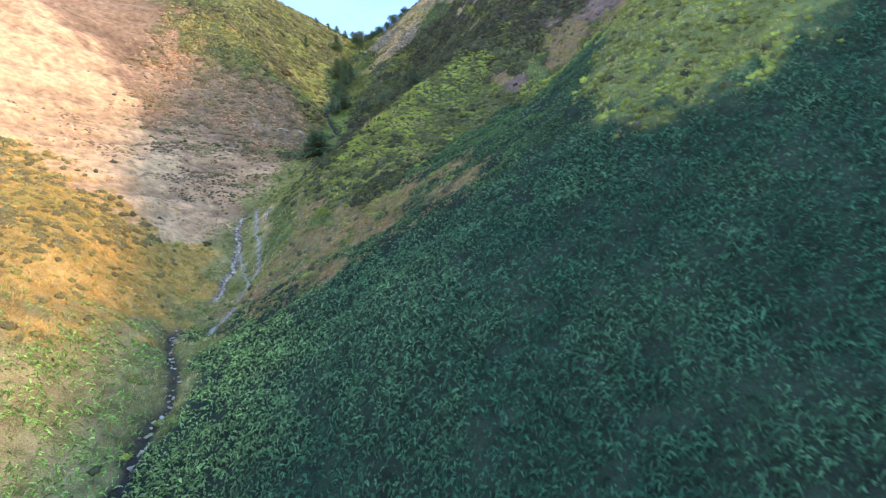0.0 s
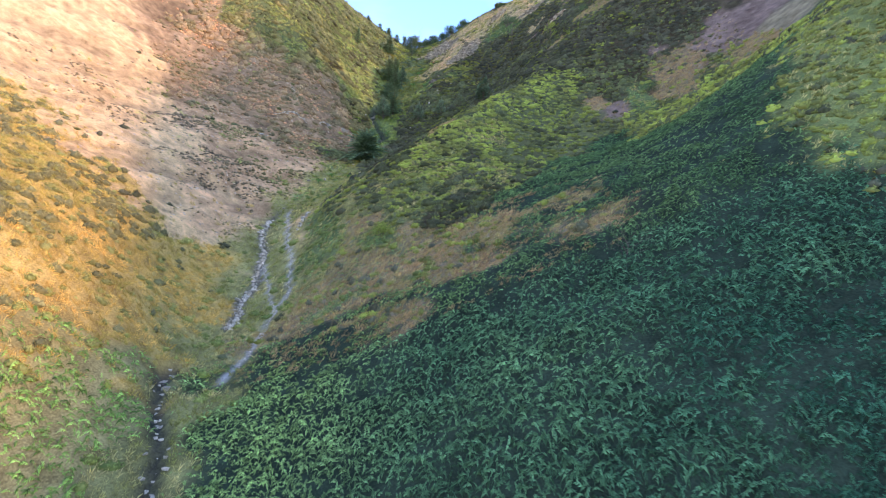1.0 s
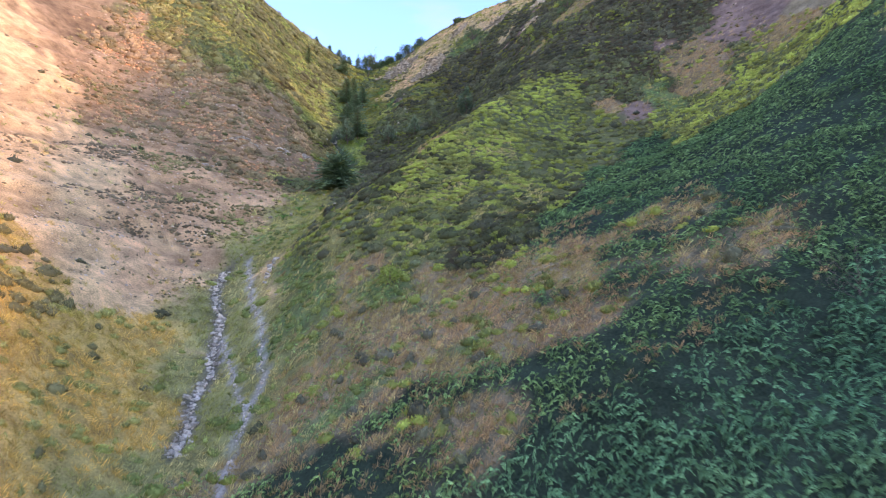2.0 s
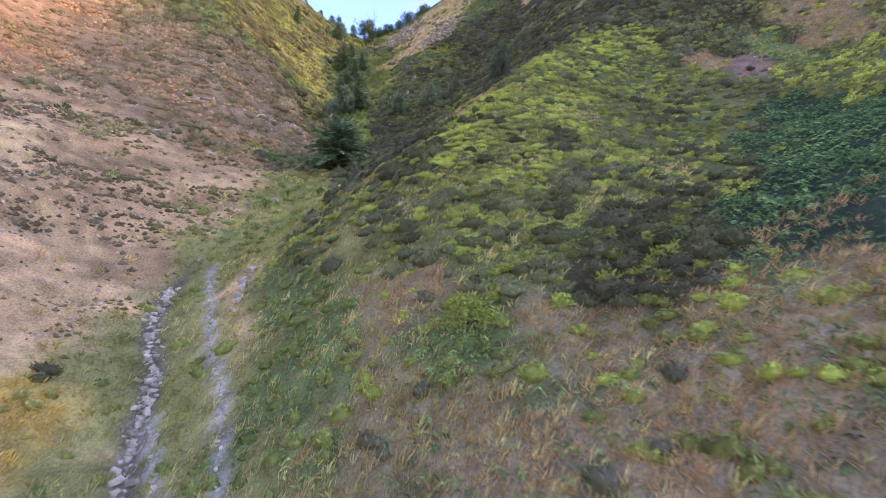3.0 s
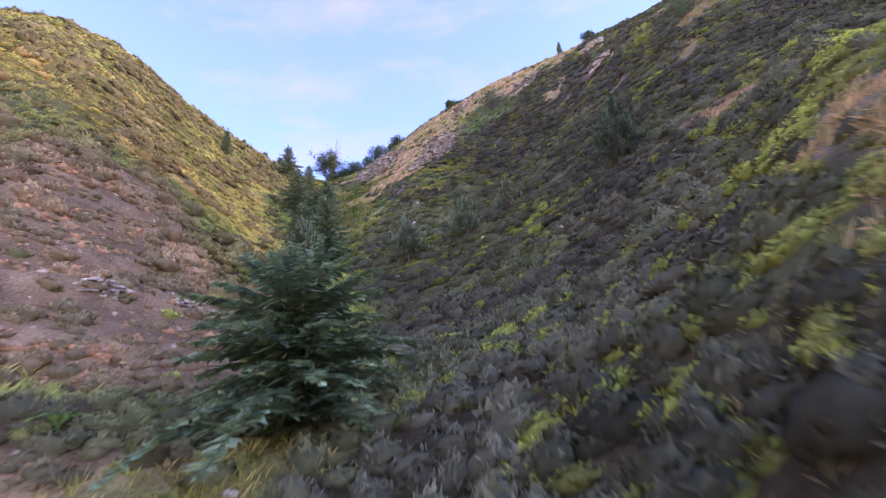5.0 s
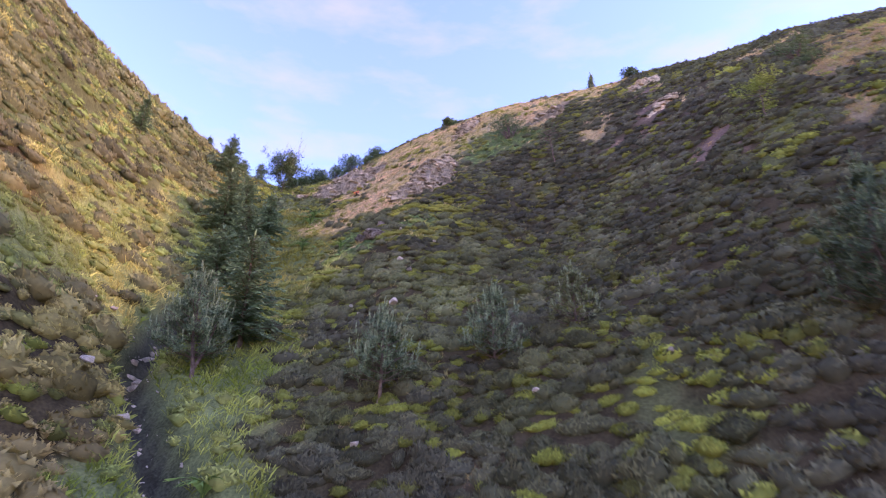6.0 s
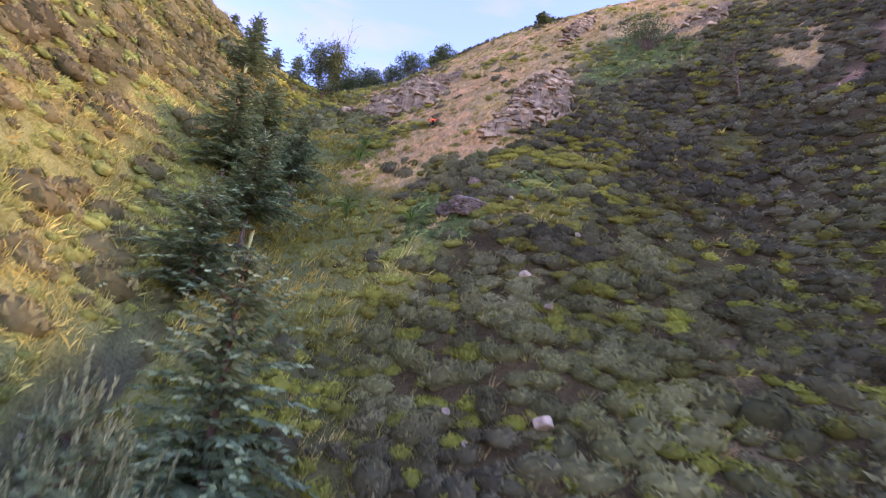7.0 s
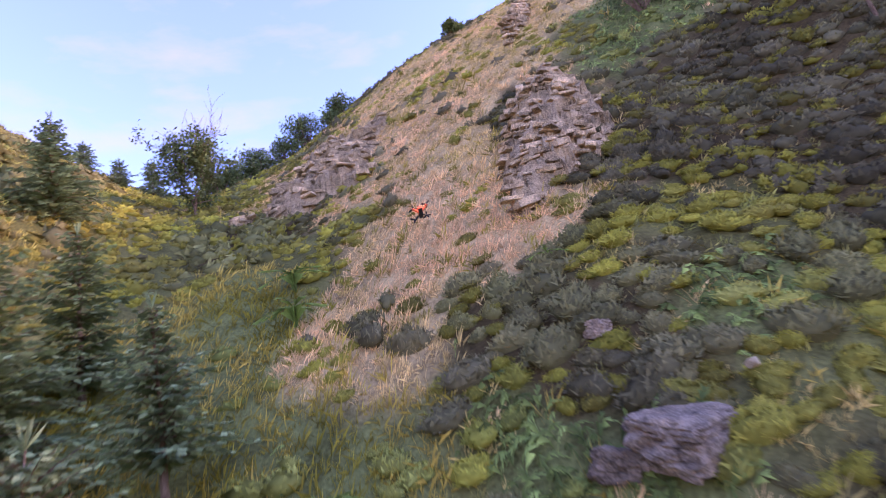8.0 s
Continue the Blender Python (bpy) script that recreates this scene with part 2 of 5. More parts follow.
# ---- what grows where: soft patches (x, y, half-width, half-length) ----------------------------
PATCHES = {
    "bracken": [(-9.5, 36.5, 2.6, 3.2), (2.5, 31, 12.5, 8), (-2, 21, 16, 9), (6.5, 38, 9, 2.6), (4.5, 48.5, 3.6, 4.0), (9.5, 53, 3.5, 5), (11, 44, 5, 4.5),
                (-14, 30.5, 2.4, 4.8), (-1.5, 40.4, 1.4, 0.8), (-0.4, 43.2, 1.2, 0.6), (1.9, 41.5, 1.7, 1.0), (-4.6, 40.8, 1.2, 0.6), (2.8, 43.3, 1.0, 0.7), (10.5, 58.5, 2.5, 2), (5.5, 54.5, 1.8, 2.2), (18, 26.5, 9, 6.5), (-16.5, 26, 5, 5), (14, 50, 3, 4), (-7.0, 39.3, 2.5, 1.2)],
    "straw": [(-5.7, 85.9, 0.7, 0.6), (-6.4, 81.3, 0.6, 0.5), (-3.2, 87.7, 0.6, 0.45), (-1.9, 89.7, 0.6, 0.5), (-4, 44.2, 6.2, 2.5), (-2, 41.8, 4.2, 1.3), (-3.0, 65.2, 0.8, 0.7), (-4.2, 64.2, 0.6, 0.5), (-3.8, 48.1, 1.0, 0.7), (5.5, 39.7, 1.6, 1.0), (-3, 38, 1.1, 1.1), (-3.2, 47, 1.3, 1.3), (-7.6, 50.4, 1.5, 1.4), (-8.3, 52.2, 0.9, 0.9), (-5.2, 102.4, 1.7, 1.9), (-3.8, 105.8, 1.8, 2.2), (-4.2, 109.2, 2.4, 3.0),
              (-0.7, 109.5, 4.5, 3.2), (-8.1, 100.2, 0.8, 1.5), (-7.8, 98.8, 0.6, 0.6), (-4.4, 99.0, 1.1, 0.5), (-7.9, 94.4, 0.5, 0.4), (8.8, 98.2, 1.3, 0.8), (9.4, 82, 1.2, 0.8), (2.6, 74.3, 1.1, 0.9),
              (-8.3, 60, 0.7, 1.0), (17.7, 67, 1.6, 3.2), (10.9, 67.5, 0.9, 1.6), (24, 62, 2, 1.5), (12, 106, 9, 2.4), (9.2, 106, 2.6, 1.6), (11.4, 103, 2, 1.1), (13.9, 86, 2.2, 1.1), (16.8, 87.2, 2.2, 1.5), (17.5, 92.5, 2.2, 1.0), (10.5, 93.6, 1.4, 0.8), (5, 110.5, 3, 1.8), (-9.7, 42, 1.2, 2.2)],
    "grass": [(-7.8, 53.2, 1.5, 0.9), (-8.9, 54.3, 1.0, 1.0), (-15.9, 59.6, 1.3, 2.4), (-14.9, 55.5, 1.5, 7), (-12.3, 46.4, 1.9, 7), (-13.2, 61.5, 1.6, 3), (-12.0, 65, 3.0, 3.4), (-11.2, 33.5, 1.1, 5), (-11.2, 76, 1.3, 5), (-10.9, 86.5, 1.9, 5.3), (-9.6, 97.5, 1.4, 4), (-10.4, 103, 1.2, 1.6)],
    "bilberry": [(-5.5, 58.7, 1.4, 1.4), (-5.9, 53.9, 1.5, 1.8), (-4.4, 55.6, 1.6, 1.6), (-2.6, 61, 3.0, 4.6), (-5.6, 57, 2.6, 3), (1.4, 66, 2.2, 3.2), (6.4, 69, 3.4, 6), (0.5, 57, 3.5, 2.4), (-25.8, 88.4, 5, 6.5), (-21, 97, 3.6, 6), (-18.6, 104, 2.8, 8),
                 (-8.8, 91, 1.2, 4.5), (-8.9, 96, 1.0, 2.4), (-9.0, 104.4, 1.3, 1.6), (-6.4, 105.3, 1.0, 1.1), (-5.6, 108.2, 1.0, 0.6), (-2.2, 111.5, 1.2, 0.6), (-3.0, 97.2, 1.4, 1.2), (-4.6, 94.7, 1.1, 0.8), (-2.7, 79.6, 1.7, 1.3), (1.3, 93.7, 1.6, 0.8), (3.2, 95.8, 1.2, 0.7), (-3.4, 79, 1.2, 1.5), (6.8, 84.3, 1.3, 1.2), (-24, 112, 7, 9), (13, 60, 3, 3.5), (17, 58, 4, 4), (14.1, 92.6, 2.6, 1.3), (12.6, 99.8, 2.6, 1.1), (15.4, 97.4, 2.0, 1.4), (8.7, 85.4, 1.2, 1.7), (2.5, 104.8, 1.6, 1.2), (5.2, 83.4, 0.7, 0.5), (4.5, 86.4, 0.8, 0.5)],
    "spur": [(-9.2, 56.2, 2.2, 2.6), (-3.5, 51.6, 4.4, 2.8), (1.0, 53.6, 4.2, 3.0), (-6.5, 54.5, 2.6, 2.6), (3, 60, 3.5, 4), (7, 64, 3, 4), (9.5, 63, 1.6, 2.5)],
    "heather": [(-8.0, 57.0, 1.4, 1.1), (-5.3, 52.2, 0.8, 0.6), (-2.8, 48.7, 1.2, 0.8), (-3.6, 47.6, 0.8, 0.5), (-7.2, 58.9, 1.2, 1.2), (-3.4, 52.9, 1.5, 0.9), (-1.5, 54.6, 1.3, 1.1), (-0.2, 57.0, 1.1, 1.5), (-0.6, 48.6, 2.2, 1.6), (-1.4, 49.8, 2.4, 2.0), (1.0, 51.6, 1.8, 1.0), (2.4, 90, 6, 10), (-4.8, 86, 3.6, 8), (-8.6, 61.2, 1.2, 1.2), (-7.2, 62.8, 1.6, 1.6), (-5.6, 76, 2.6, 4), (-1.3, 74, 3, 6),
                (-4.9, 67.5, 1.8, 3), (-8.5, 68.5, 2.2, 5), (13, 75, 7, 6), (14, 95, 8, 8), (-5.7, 97.2, 1.1, 1.2), (-9.4, 107.6, 1.2, 1.2), (-14.5, 83.4, 1.5, 3.4), (-13.9, 71, 1.3, 1.6), (-20, 90.3, 2.2, 1.4), (9, 90, 5, 8)],
    "scree": [(-31, 60.5, 9, 5), (-22.4, 54.5, 6.6, 4.6), (-17.8, 50.5, 1.6, 3.5), (-34, 68, 7, 5)],
    "tufted_scree": [(-21, 56.5, 3.2, 3.4), (-18.2, 52.5, 1.6, 2.6), (-19.3, 62.5, 4.6, 5.4), (-16, 66.5, 2, 2.5), (-24, 65.6, 5.6, 3.8), (-17.4, 57.5, 1.5, 3)],
    "red_heath": [(-25.6, 76, 10, 6.5), (-17.5, 74, 3.5, 5), (-31, 72, 6, 4), (-18, 81, 3, 4)],
    # the last two gold patches stand for sun glow on shaded ground
    "gold": [(-15.0, 98.6, 1.3, 2.4), (-16.2, 91, 1.7, 3.6), (-19, 40, 5, 9), (-24, 36, 8, 12), (-16.6, 93.4, 1.8, 4.2), (-19, 93.4, 1.5, 2), (-15.4, 71.7, 1.0, 0.8), (-7.7, 94.4, 0.8, 0.6), (-17, 46.5, 2.2, 3.0), (-15.7, 50.3, 1.0, 2.2)],
    "leafy": [(-7.1, 95.0, 1.7, 1.3), (-12.2, 62.6, 0.7, 0.9), (-11.4, 65.6, 0.8, 0.7), (-13.2, 66.8, 0.7, 0.6), (-14.6, 61.2, 0.6, 0.8), (-6.6, 42.2, 1.3, 0.9), (-3.4, 42.3, 1.1, 0.6), (0.2, 45.6, 1.2, 0.5), (-10.0, 50.7, 1.3, 3.2), (-6.6, 48.0, 1.0, 0.8), (-10.8, 54.5, 1.2, 1.7), (3.8, 104.4, 2, 2), (-7.6, 95.7, 0.9, 1.2), (-9.6, 98.4, 0.9, 1.4), (-4.0, 95.6, 0.8, 0.5), (14.5, 65.2, 1.0, 2.0), (-4.6, 45.6, 1.2, 0.7)],
    "bare": [(7.8, 96, 1.3, 0.6), (9.6, 92.2, 1.7, 0.9), (8.0, 87.9, 1.6, 0.9), (12.2, 97.4, 1.2, 0.7), (23, 68, 3, 2.2), (17, 72, 1.6, 1.3), (11.2, 64.6, 1.4, 2.3), (7.3, 86, 0.9, 1.6), (10.3, 95, 2.6, 1.4), (12.5, 99.5, 2, 1.0), (8.5, 104.5, 1.6, 0.8)],
    "meadow": [(15.2, 39.5, 2.4, 4.2), (17.5, 44, 2.8, 3.5), (20, 35.5, 4.5, 2.8), (21.5, 40, 4, 5)],
}
KINDS = list(PATCHES)
COVER = {"bracken": (0.042, 0.055, 0.026), "straw": (0.32, 0.235, 0.11), "grass": (0.30, 0.255, 0.075), "bilberry": (0.13, 0.13, 0.04), "heather": (0.075, 0.055, 0.022),
         "scree": (0.75, 0.46, 0.18), "tufted_scree": (0.72, 0.415, 0.17), "red_heath": (0.36, 0.22, 0.095), "gold": (0.56, 0.365, 0.09), "leafy": (0.16, 0.18, 0.055),
         "spur": (0.15, 0.14, 0.045), "bare": (0.27, 0.17, 0.105), "meadow": (0.22, 0.23, 0.06)}


def kinds_at(x, y):
    """The share of each kind of cover at a place."""
    wx, wy = x + 0.9 * fractal(x, y, 4.0, 6, 3), y + 0.9 * fractal(x, y, 4.0, 9, 3)
    score = np.empty((len(KINDS), len(x)))
    for k, name in enumerate(KINDS):
        best = np.full(len(x), -9.0)
        for cx, cy, rx, ry in PATCHES[name]:
            best = np.maximum(best, 1 - np.sqrt(((wx - cx) / rx) ** 2 + ((wy - cy) / ry) ** 2) )
        score[k] = np.maximum(best, -2.5) + 0.40 * fractal(x, y, 1.6, k, 3)
    score[KINDS.index("heather")] += 0.12
    e = np.exp(7.0 * (score - score.max(0)))
    return e / e.sum(0)


def share(weights, *names):
    return sum(weights[KINDS.index(n)] for n in names)


# ---- meshes in bulk ----------------------------------------------------------------------------
def bulk_mesh(name, verts, faces, mat, colours=None, attr="tint", smooth=False):
    """One mesh from arrays: corners (n, 3), triangles or quads (m, 3 or 4), and a colour for each corner."""
    me = bpy.data.meshes.new(name)
    sides = faces.shape[1]
    me.vertices.add(len(verts)), me.loops.add(faces.size), me.polygons.add(len(faces))
    me.vertices.foreach_set("co", np.ascontiguousarray(verts, dtype=np.float32).ravel())
    me.loops.foreach_set("vertex_index", np.ascontiguousarray(faces, dtype=np.int32).ravel())
    me.polygons.foreach_set("loop_start", np.arange(0, faces.size, sides, dtype=np.int32))
    me.polygons.foreach_set("use_smooth", np.full(len(faces), smooth))
    if colours is not None:
        a = me.color_attributes.new(attr, "FLOAT_COLOR", "POINT")
        a.data.foreach_set("color", np.ascontiguousarray(np.c_[colours, np.ones(len(colours))], dtype=np.float32).ravel())
    me.materials.append(mat)
    me.update(calc_edges=True)
    return me


def scatter(templates, spots, turns, scales, normals, tints, lean=1.0):
    """Copies of small templates (corners, triangles, shade for each corner) set on the ground, as arrays."""
    vs, fs, cs, base = [], [], [], 0
    pick = np.random.RandomState(9).randint(0, len(templates), len(spots))
    for k, (tv, tf, tshade) in enumerate(templates):
        own = np.where(pick == k)[0]
        if not len(own):
            continue
        c, s = np.cos(turns[own]), np.sin(turns[own])
        p = tv[None] * scales[own][:, None, :]
        q = np.stack([p[..., 0] * c[:, None] - p[..., 1] * s[:, None], p[..., 0] * s[:, None] + p[..., 1] * c[:, None], p[..., 2]], -1)
        n = normals[own] * (lean, lean, 1.0)
        # lean with the slope: the foot follows the ground
        q[..., 2] -= (q[..., 0] * n[:, None, 0] + q[..., 1] * n[:, None, 1]) / n[:, None, 2]
        q += spots[own][:, None, :]
        vs.append(q.reshape(-1, 3))
        fs.append((tf[None] + (np.arange(len(own)) * len(tv))[:, None, None]).reshape(-1, tf.shape[1]) + base)
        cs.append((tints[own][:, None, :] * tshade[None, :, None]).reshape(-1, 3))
        base += len(own) * len(tv)
    return np.concatenate(vs), np.concatenate(fs), np.concatenate(cs)


def slopes(x, y, e=0.6):
    dx, dy = (smooth_height(x + e, y) - smooth_height(x - e, y)) / (2 * e), (smooth_height(x, y + e) - smooth_height(x, y - e)) / (2 * e)
    n = np.stack([-dx, -dy, 1 + 0 * dx], -1)
    return n / np.linalg.norm(n, axis=1)[:, None]


def spots_on(spacing, box, seed):
    """Jittered places in a box (x0, x1, y0, y1)."""
    r = np.random.RandomState(seed)
    gx, gy = np.meshgrid(np.arange(box[0], box[1], spacing), np.arange(box[2], box[3], spacing))
    x, y = gx.ravel() + r.uniform(-0.5, 0.5, gx.size) * spacing, gy.ravel() + r.uniform(-0.5, 0.5, gx.size) * spacing
    return x, y, r


# ---- the hillside ------------------------------------------------------------------------------
def steps(fine0, fine1, step, far):
    out, d = [], step
    while sum(out) < far:
        out.append(d)
        d *= 1.17
    side = np.cumsum(out)
    return np.r_[(fine0 - side)[::-1], np.arange(fine0, fine1, step), fine1 + side]


def make_hillside():
    xs, ys = steps(-36, 26, 0.31, 1500), steps(20, 122, 0.31, 1500)
    gx, gy = np.meshgrid(xs, ys)
    x, y = gx.ravel(), gy.ravel()
    z = ground(x, y)
    w = kinds_at(x, y)
    cover = sum(w[k][:, None] * np.array(COVER[n]) for k, n in enumerate(KINDS))
    # bare trodden earth on the footpath, wet dark stones and mud in the stream's bed
    way = np.exp(-(np.abs(x - np.interp(y, PATH_Y, PATH_X)) / 0.15) ** 4) * ((y > 37) & (y < 59))
    cover += (np.array((0.56, 0.47, 0.36)) - cover) * (way * 0.7)[:, None]
    way = np.exp(-(np.abs(x - np.interp(y, FORK_Y, FORK_X)) / 0.13) ** 4) * ((y > 44.4) & (y < 51.6))
    cover += (np.array((0.56, 0.47, 0.36)) - cover) * (way * 0.7)[:, None]
    cover += (np.array((0.25, 0.27, 0.075)) - cover) * (share(w, "gold") * (y > 60))[:, None]
    cover += (np.array((0.34, 0.27, 0.09)) - cover) * (share(w, "bracken") * (x < bed_x(y) - 0.5))[:, None]
    cover += (np.array((0.17, 0.19, 0.06)) - cover) * (share(w, "grass") * (y > 71))[:, None]
    # scree and red heath are darkened where the ledge pattern dips
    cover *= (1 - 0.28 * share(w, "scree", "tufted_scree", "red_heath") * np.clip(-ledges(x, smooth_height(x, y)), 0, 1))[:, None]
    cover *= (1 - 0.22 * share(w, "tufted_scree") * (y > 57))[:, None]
    cover += (np.array((0.50, 0.37, 0.165)) - cover) * (share(w, "straw") * (y > 90))[:, None]
    bed = np.exp(-(np.abs(x - bed_x(y)) / np.interp(y, [77, 81], [0.35, 0.55])) ** 4)
    cover += (np.where(((y > 41) & (y < 62))[:, None], (0.13, 0.10, 0.075), (0.055, 0.045, 0.035)) - cover) * (bed * 0.85 * stream_open(y))[:, None]
    cover *= (1 + 0.16 * fractal(x, y, 2.5, 2, 4))[:, None]
    i = (np.arange(len(ys) - 1)[:, None] * len(xs) + np.arange(len(xs) - 1)[None]).ravel()
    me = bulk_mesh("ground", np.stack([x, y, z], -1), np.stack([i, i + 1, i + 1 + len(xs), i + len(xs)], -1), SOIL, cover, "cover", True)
    tagged(new("ground", me), "steep moorland valley side of turf, peat and bare scree", "hillside", kind="structure")


make_hillside()


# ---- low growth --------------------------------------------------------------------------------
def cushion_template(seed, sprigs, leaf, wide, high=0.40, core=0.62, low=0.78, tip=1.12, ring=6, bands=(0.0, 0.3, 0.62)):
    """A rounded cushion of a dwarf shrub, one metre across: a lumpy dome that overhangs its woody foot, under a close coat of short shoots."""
    r = np.random.RandomState(seed)
    heads = [(r.uniform(-0.3, 0.3), r.uniform(-0.3, 0.3), r.uniform(0.16, 0.26)) for _ in range(4)]
    wave = r.uniform(0, 2 * math.pi, 3)

    def surface(t, u):
        """u: 0 at the foot, 0.3 at the widest, 1 at the crown."""
        reach = 0.5 * (1 + 0.13 * math.sin(2 * t + wave[0]) + 0.10 * math.sin(3 * t + wave[1]) + 0.06 * math.sin(5 * t + wave[2]))
        q = float(np.interp(u, (0, 0.15, 0.3, 0.45, 0.62, 0.8, 1), (0.55, 0.84, 1.0, 0.95, 0.78, 0.5, 0.0)))
        up = float(np.interp(u, (0, 0.15, 0.3, 0.45, 0.62, 0.8, 1), (-0.6, -0.1, 0.3, 0.58, 0.8, 0.95, 1.0)))
        x, y = reach * q * math.cos(t), reach * q * math.sin(t)
        lump = sum(math.exp(-((x - a) ** 2 + (y - b) ** 2) / c ** 2) for a, b, c in heads)
        return Vector((x, y, high * (up + 0.22 * lump * max(0, up))))

    v, f, s = [], [], []
    # core dark, shoot tips pale: paler young growth, plus inner shade put into the tint
    for u in bands:
        for a in range(ring):
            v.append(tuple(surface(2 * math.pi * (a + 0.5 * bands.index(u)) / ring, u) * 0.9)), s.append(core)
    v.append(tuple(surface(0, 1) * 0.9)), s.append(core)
    for k in range(len(bands) - 1):
        for a in range(ring):
            b = (a + 1) % ring
            f += [(k * ring + a, k * ring + b, (k + 1) * ring + a), (k * ring + b, (k + 1) * ring + b, (k + 1) * ring + a)]
    last = (len(bands) - 1) * ring
    f += [(last + a, last + (a + 1) % ring, len(v) - 1) for a in range(ring)]
    for _ in range(sprigs):
        t, u = r.uniform(0, 2 * math.pi), 0.16 + 0.82 * r.rand() ** 0.9
        at = surface(t, u)
        n = (surface(t + 0.12, u) - surface(t - 0.12, u)).cross(surface(t, min(u + 0.06, 1)) - surface(t, u - 0.06))
        n = n.normalized() if n.length > 1e-9 else Vector((0, 0, 1))
        up = Vector((0, 0, 1)) + Vector(r.uniform(-0.8, 0.8, 3))
        d = ((up - n * up.dot(n)).normalized() + n * r.uniform(0.3, 1.6)).normalized()
        side = (d.cross(n).normalized() + Vector(r.uniform(-0.5, 0.5, 3))) * wide * r.uniform(0.7, 1.4)
        k, size = len(v), leaf * r.uniform(0.6, 1.4)
        v += [tuple(at - d * size * 0.4 + side), tuple(at - d * size * 0.4 - side), tuple(at + d * size * 0.6)]
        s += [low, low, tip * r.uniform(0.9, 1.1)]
        f.append((k, k + 1, k + 2))
    return np.array(v), np.array(f), np.array(s)


def frond_template(seed, stalk=0.42):
    """An arching bracken frond, one metre long: a stalk, then a nearly level blade of leaflets that droops at its tip."""
    r = np.random.RandomState(seed)
    v, f, s, n = [], [], [], 4
    droop, sway = r.uniform(0.25, 0.5), r.uniform(-0.12, 0.12)
    # dim stalk and foot, bright tips: shade under the canopy put into the tint
    for k in range(n + 1):
        t = k / n
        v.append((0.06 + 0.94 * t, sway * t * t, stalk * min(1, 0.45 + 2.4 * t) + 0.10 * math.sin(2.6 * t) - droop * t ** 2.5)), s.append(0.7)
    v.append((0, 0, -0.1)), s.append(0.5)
    f.append((n + 1, 1, 0))
    for k in range(1, n + 1):
        t = k / n
        w = 0.29 * (1.04 - t) ** 0.7 * (0.75 if k == 1 else 1.0)
        for sgn in (-1, 1):
            b, m = np.array(v[k]), len(v)
            tip = b + np.array((0.16, sgn * w * r.uniform(0.8, 1.15), -0.03 - 0.13 * r.rand()))
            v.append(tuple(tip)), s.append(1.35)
            f.append((k - 1, m, k) if sgn > 0 else (k - 1, k, m))
    return np.array(v), np.array(f), np.array(s)


def tuft_template(seed, blades, spread, wide=0.042, root=0.16):
    """A tuft of bent grass blades, one metre high."""
    r = np.random.RandomState(seed)
    v, f, s = [], [], []
    for _ in range(blades):
        t, lean, n = r.uniform(0, 2 * math.pi), spread * r.uniform(0.1, 1.0), len(v)
        foot = np.array((r.normal(0, root), r.normal(0, root), -0.05))
        d, high, w = np.array((math.cos(t), math.sin(t), 0)), r.uniform(0.5, 1.1), wide * r.uniform(0.7, 1.3)
        side = np.array((-d[1], d[0], 0)) * w
        mid = foot + d * lean * 0.4 + np.array((0, 0, high * 0.5))
        tip = foot + d * lean + np.array((0, 0, high * r.uniform(0.8, 1.0)))
        v += [tuple(mid + side), tuple(tip), tuple(foot - side * 0.4)]
        # each blade is tinted darker at its foot and paler at its tip
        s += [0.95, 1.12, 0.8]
        f.append((n, n + 1, n + 2))
    return np.array(v), np.array(f), np.array(s)


SEEN = (-38, 24, 22, 124)


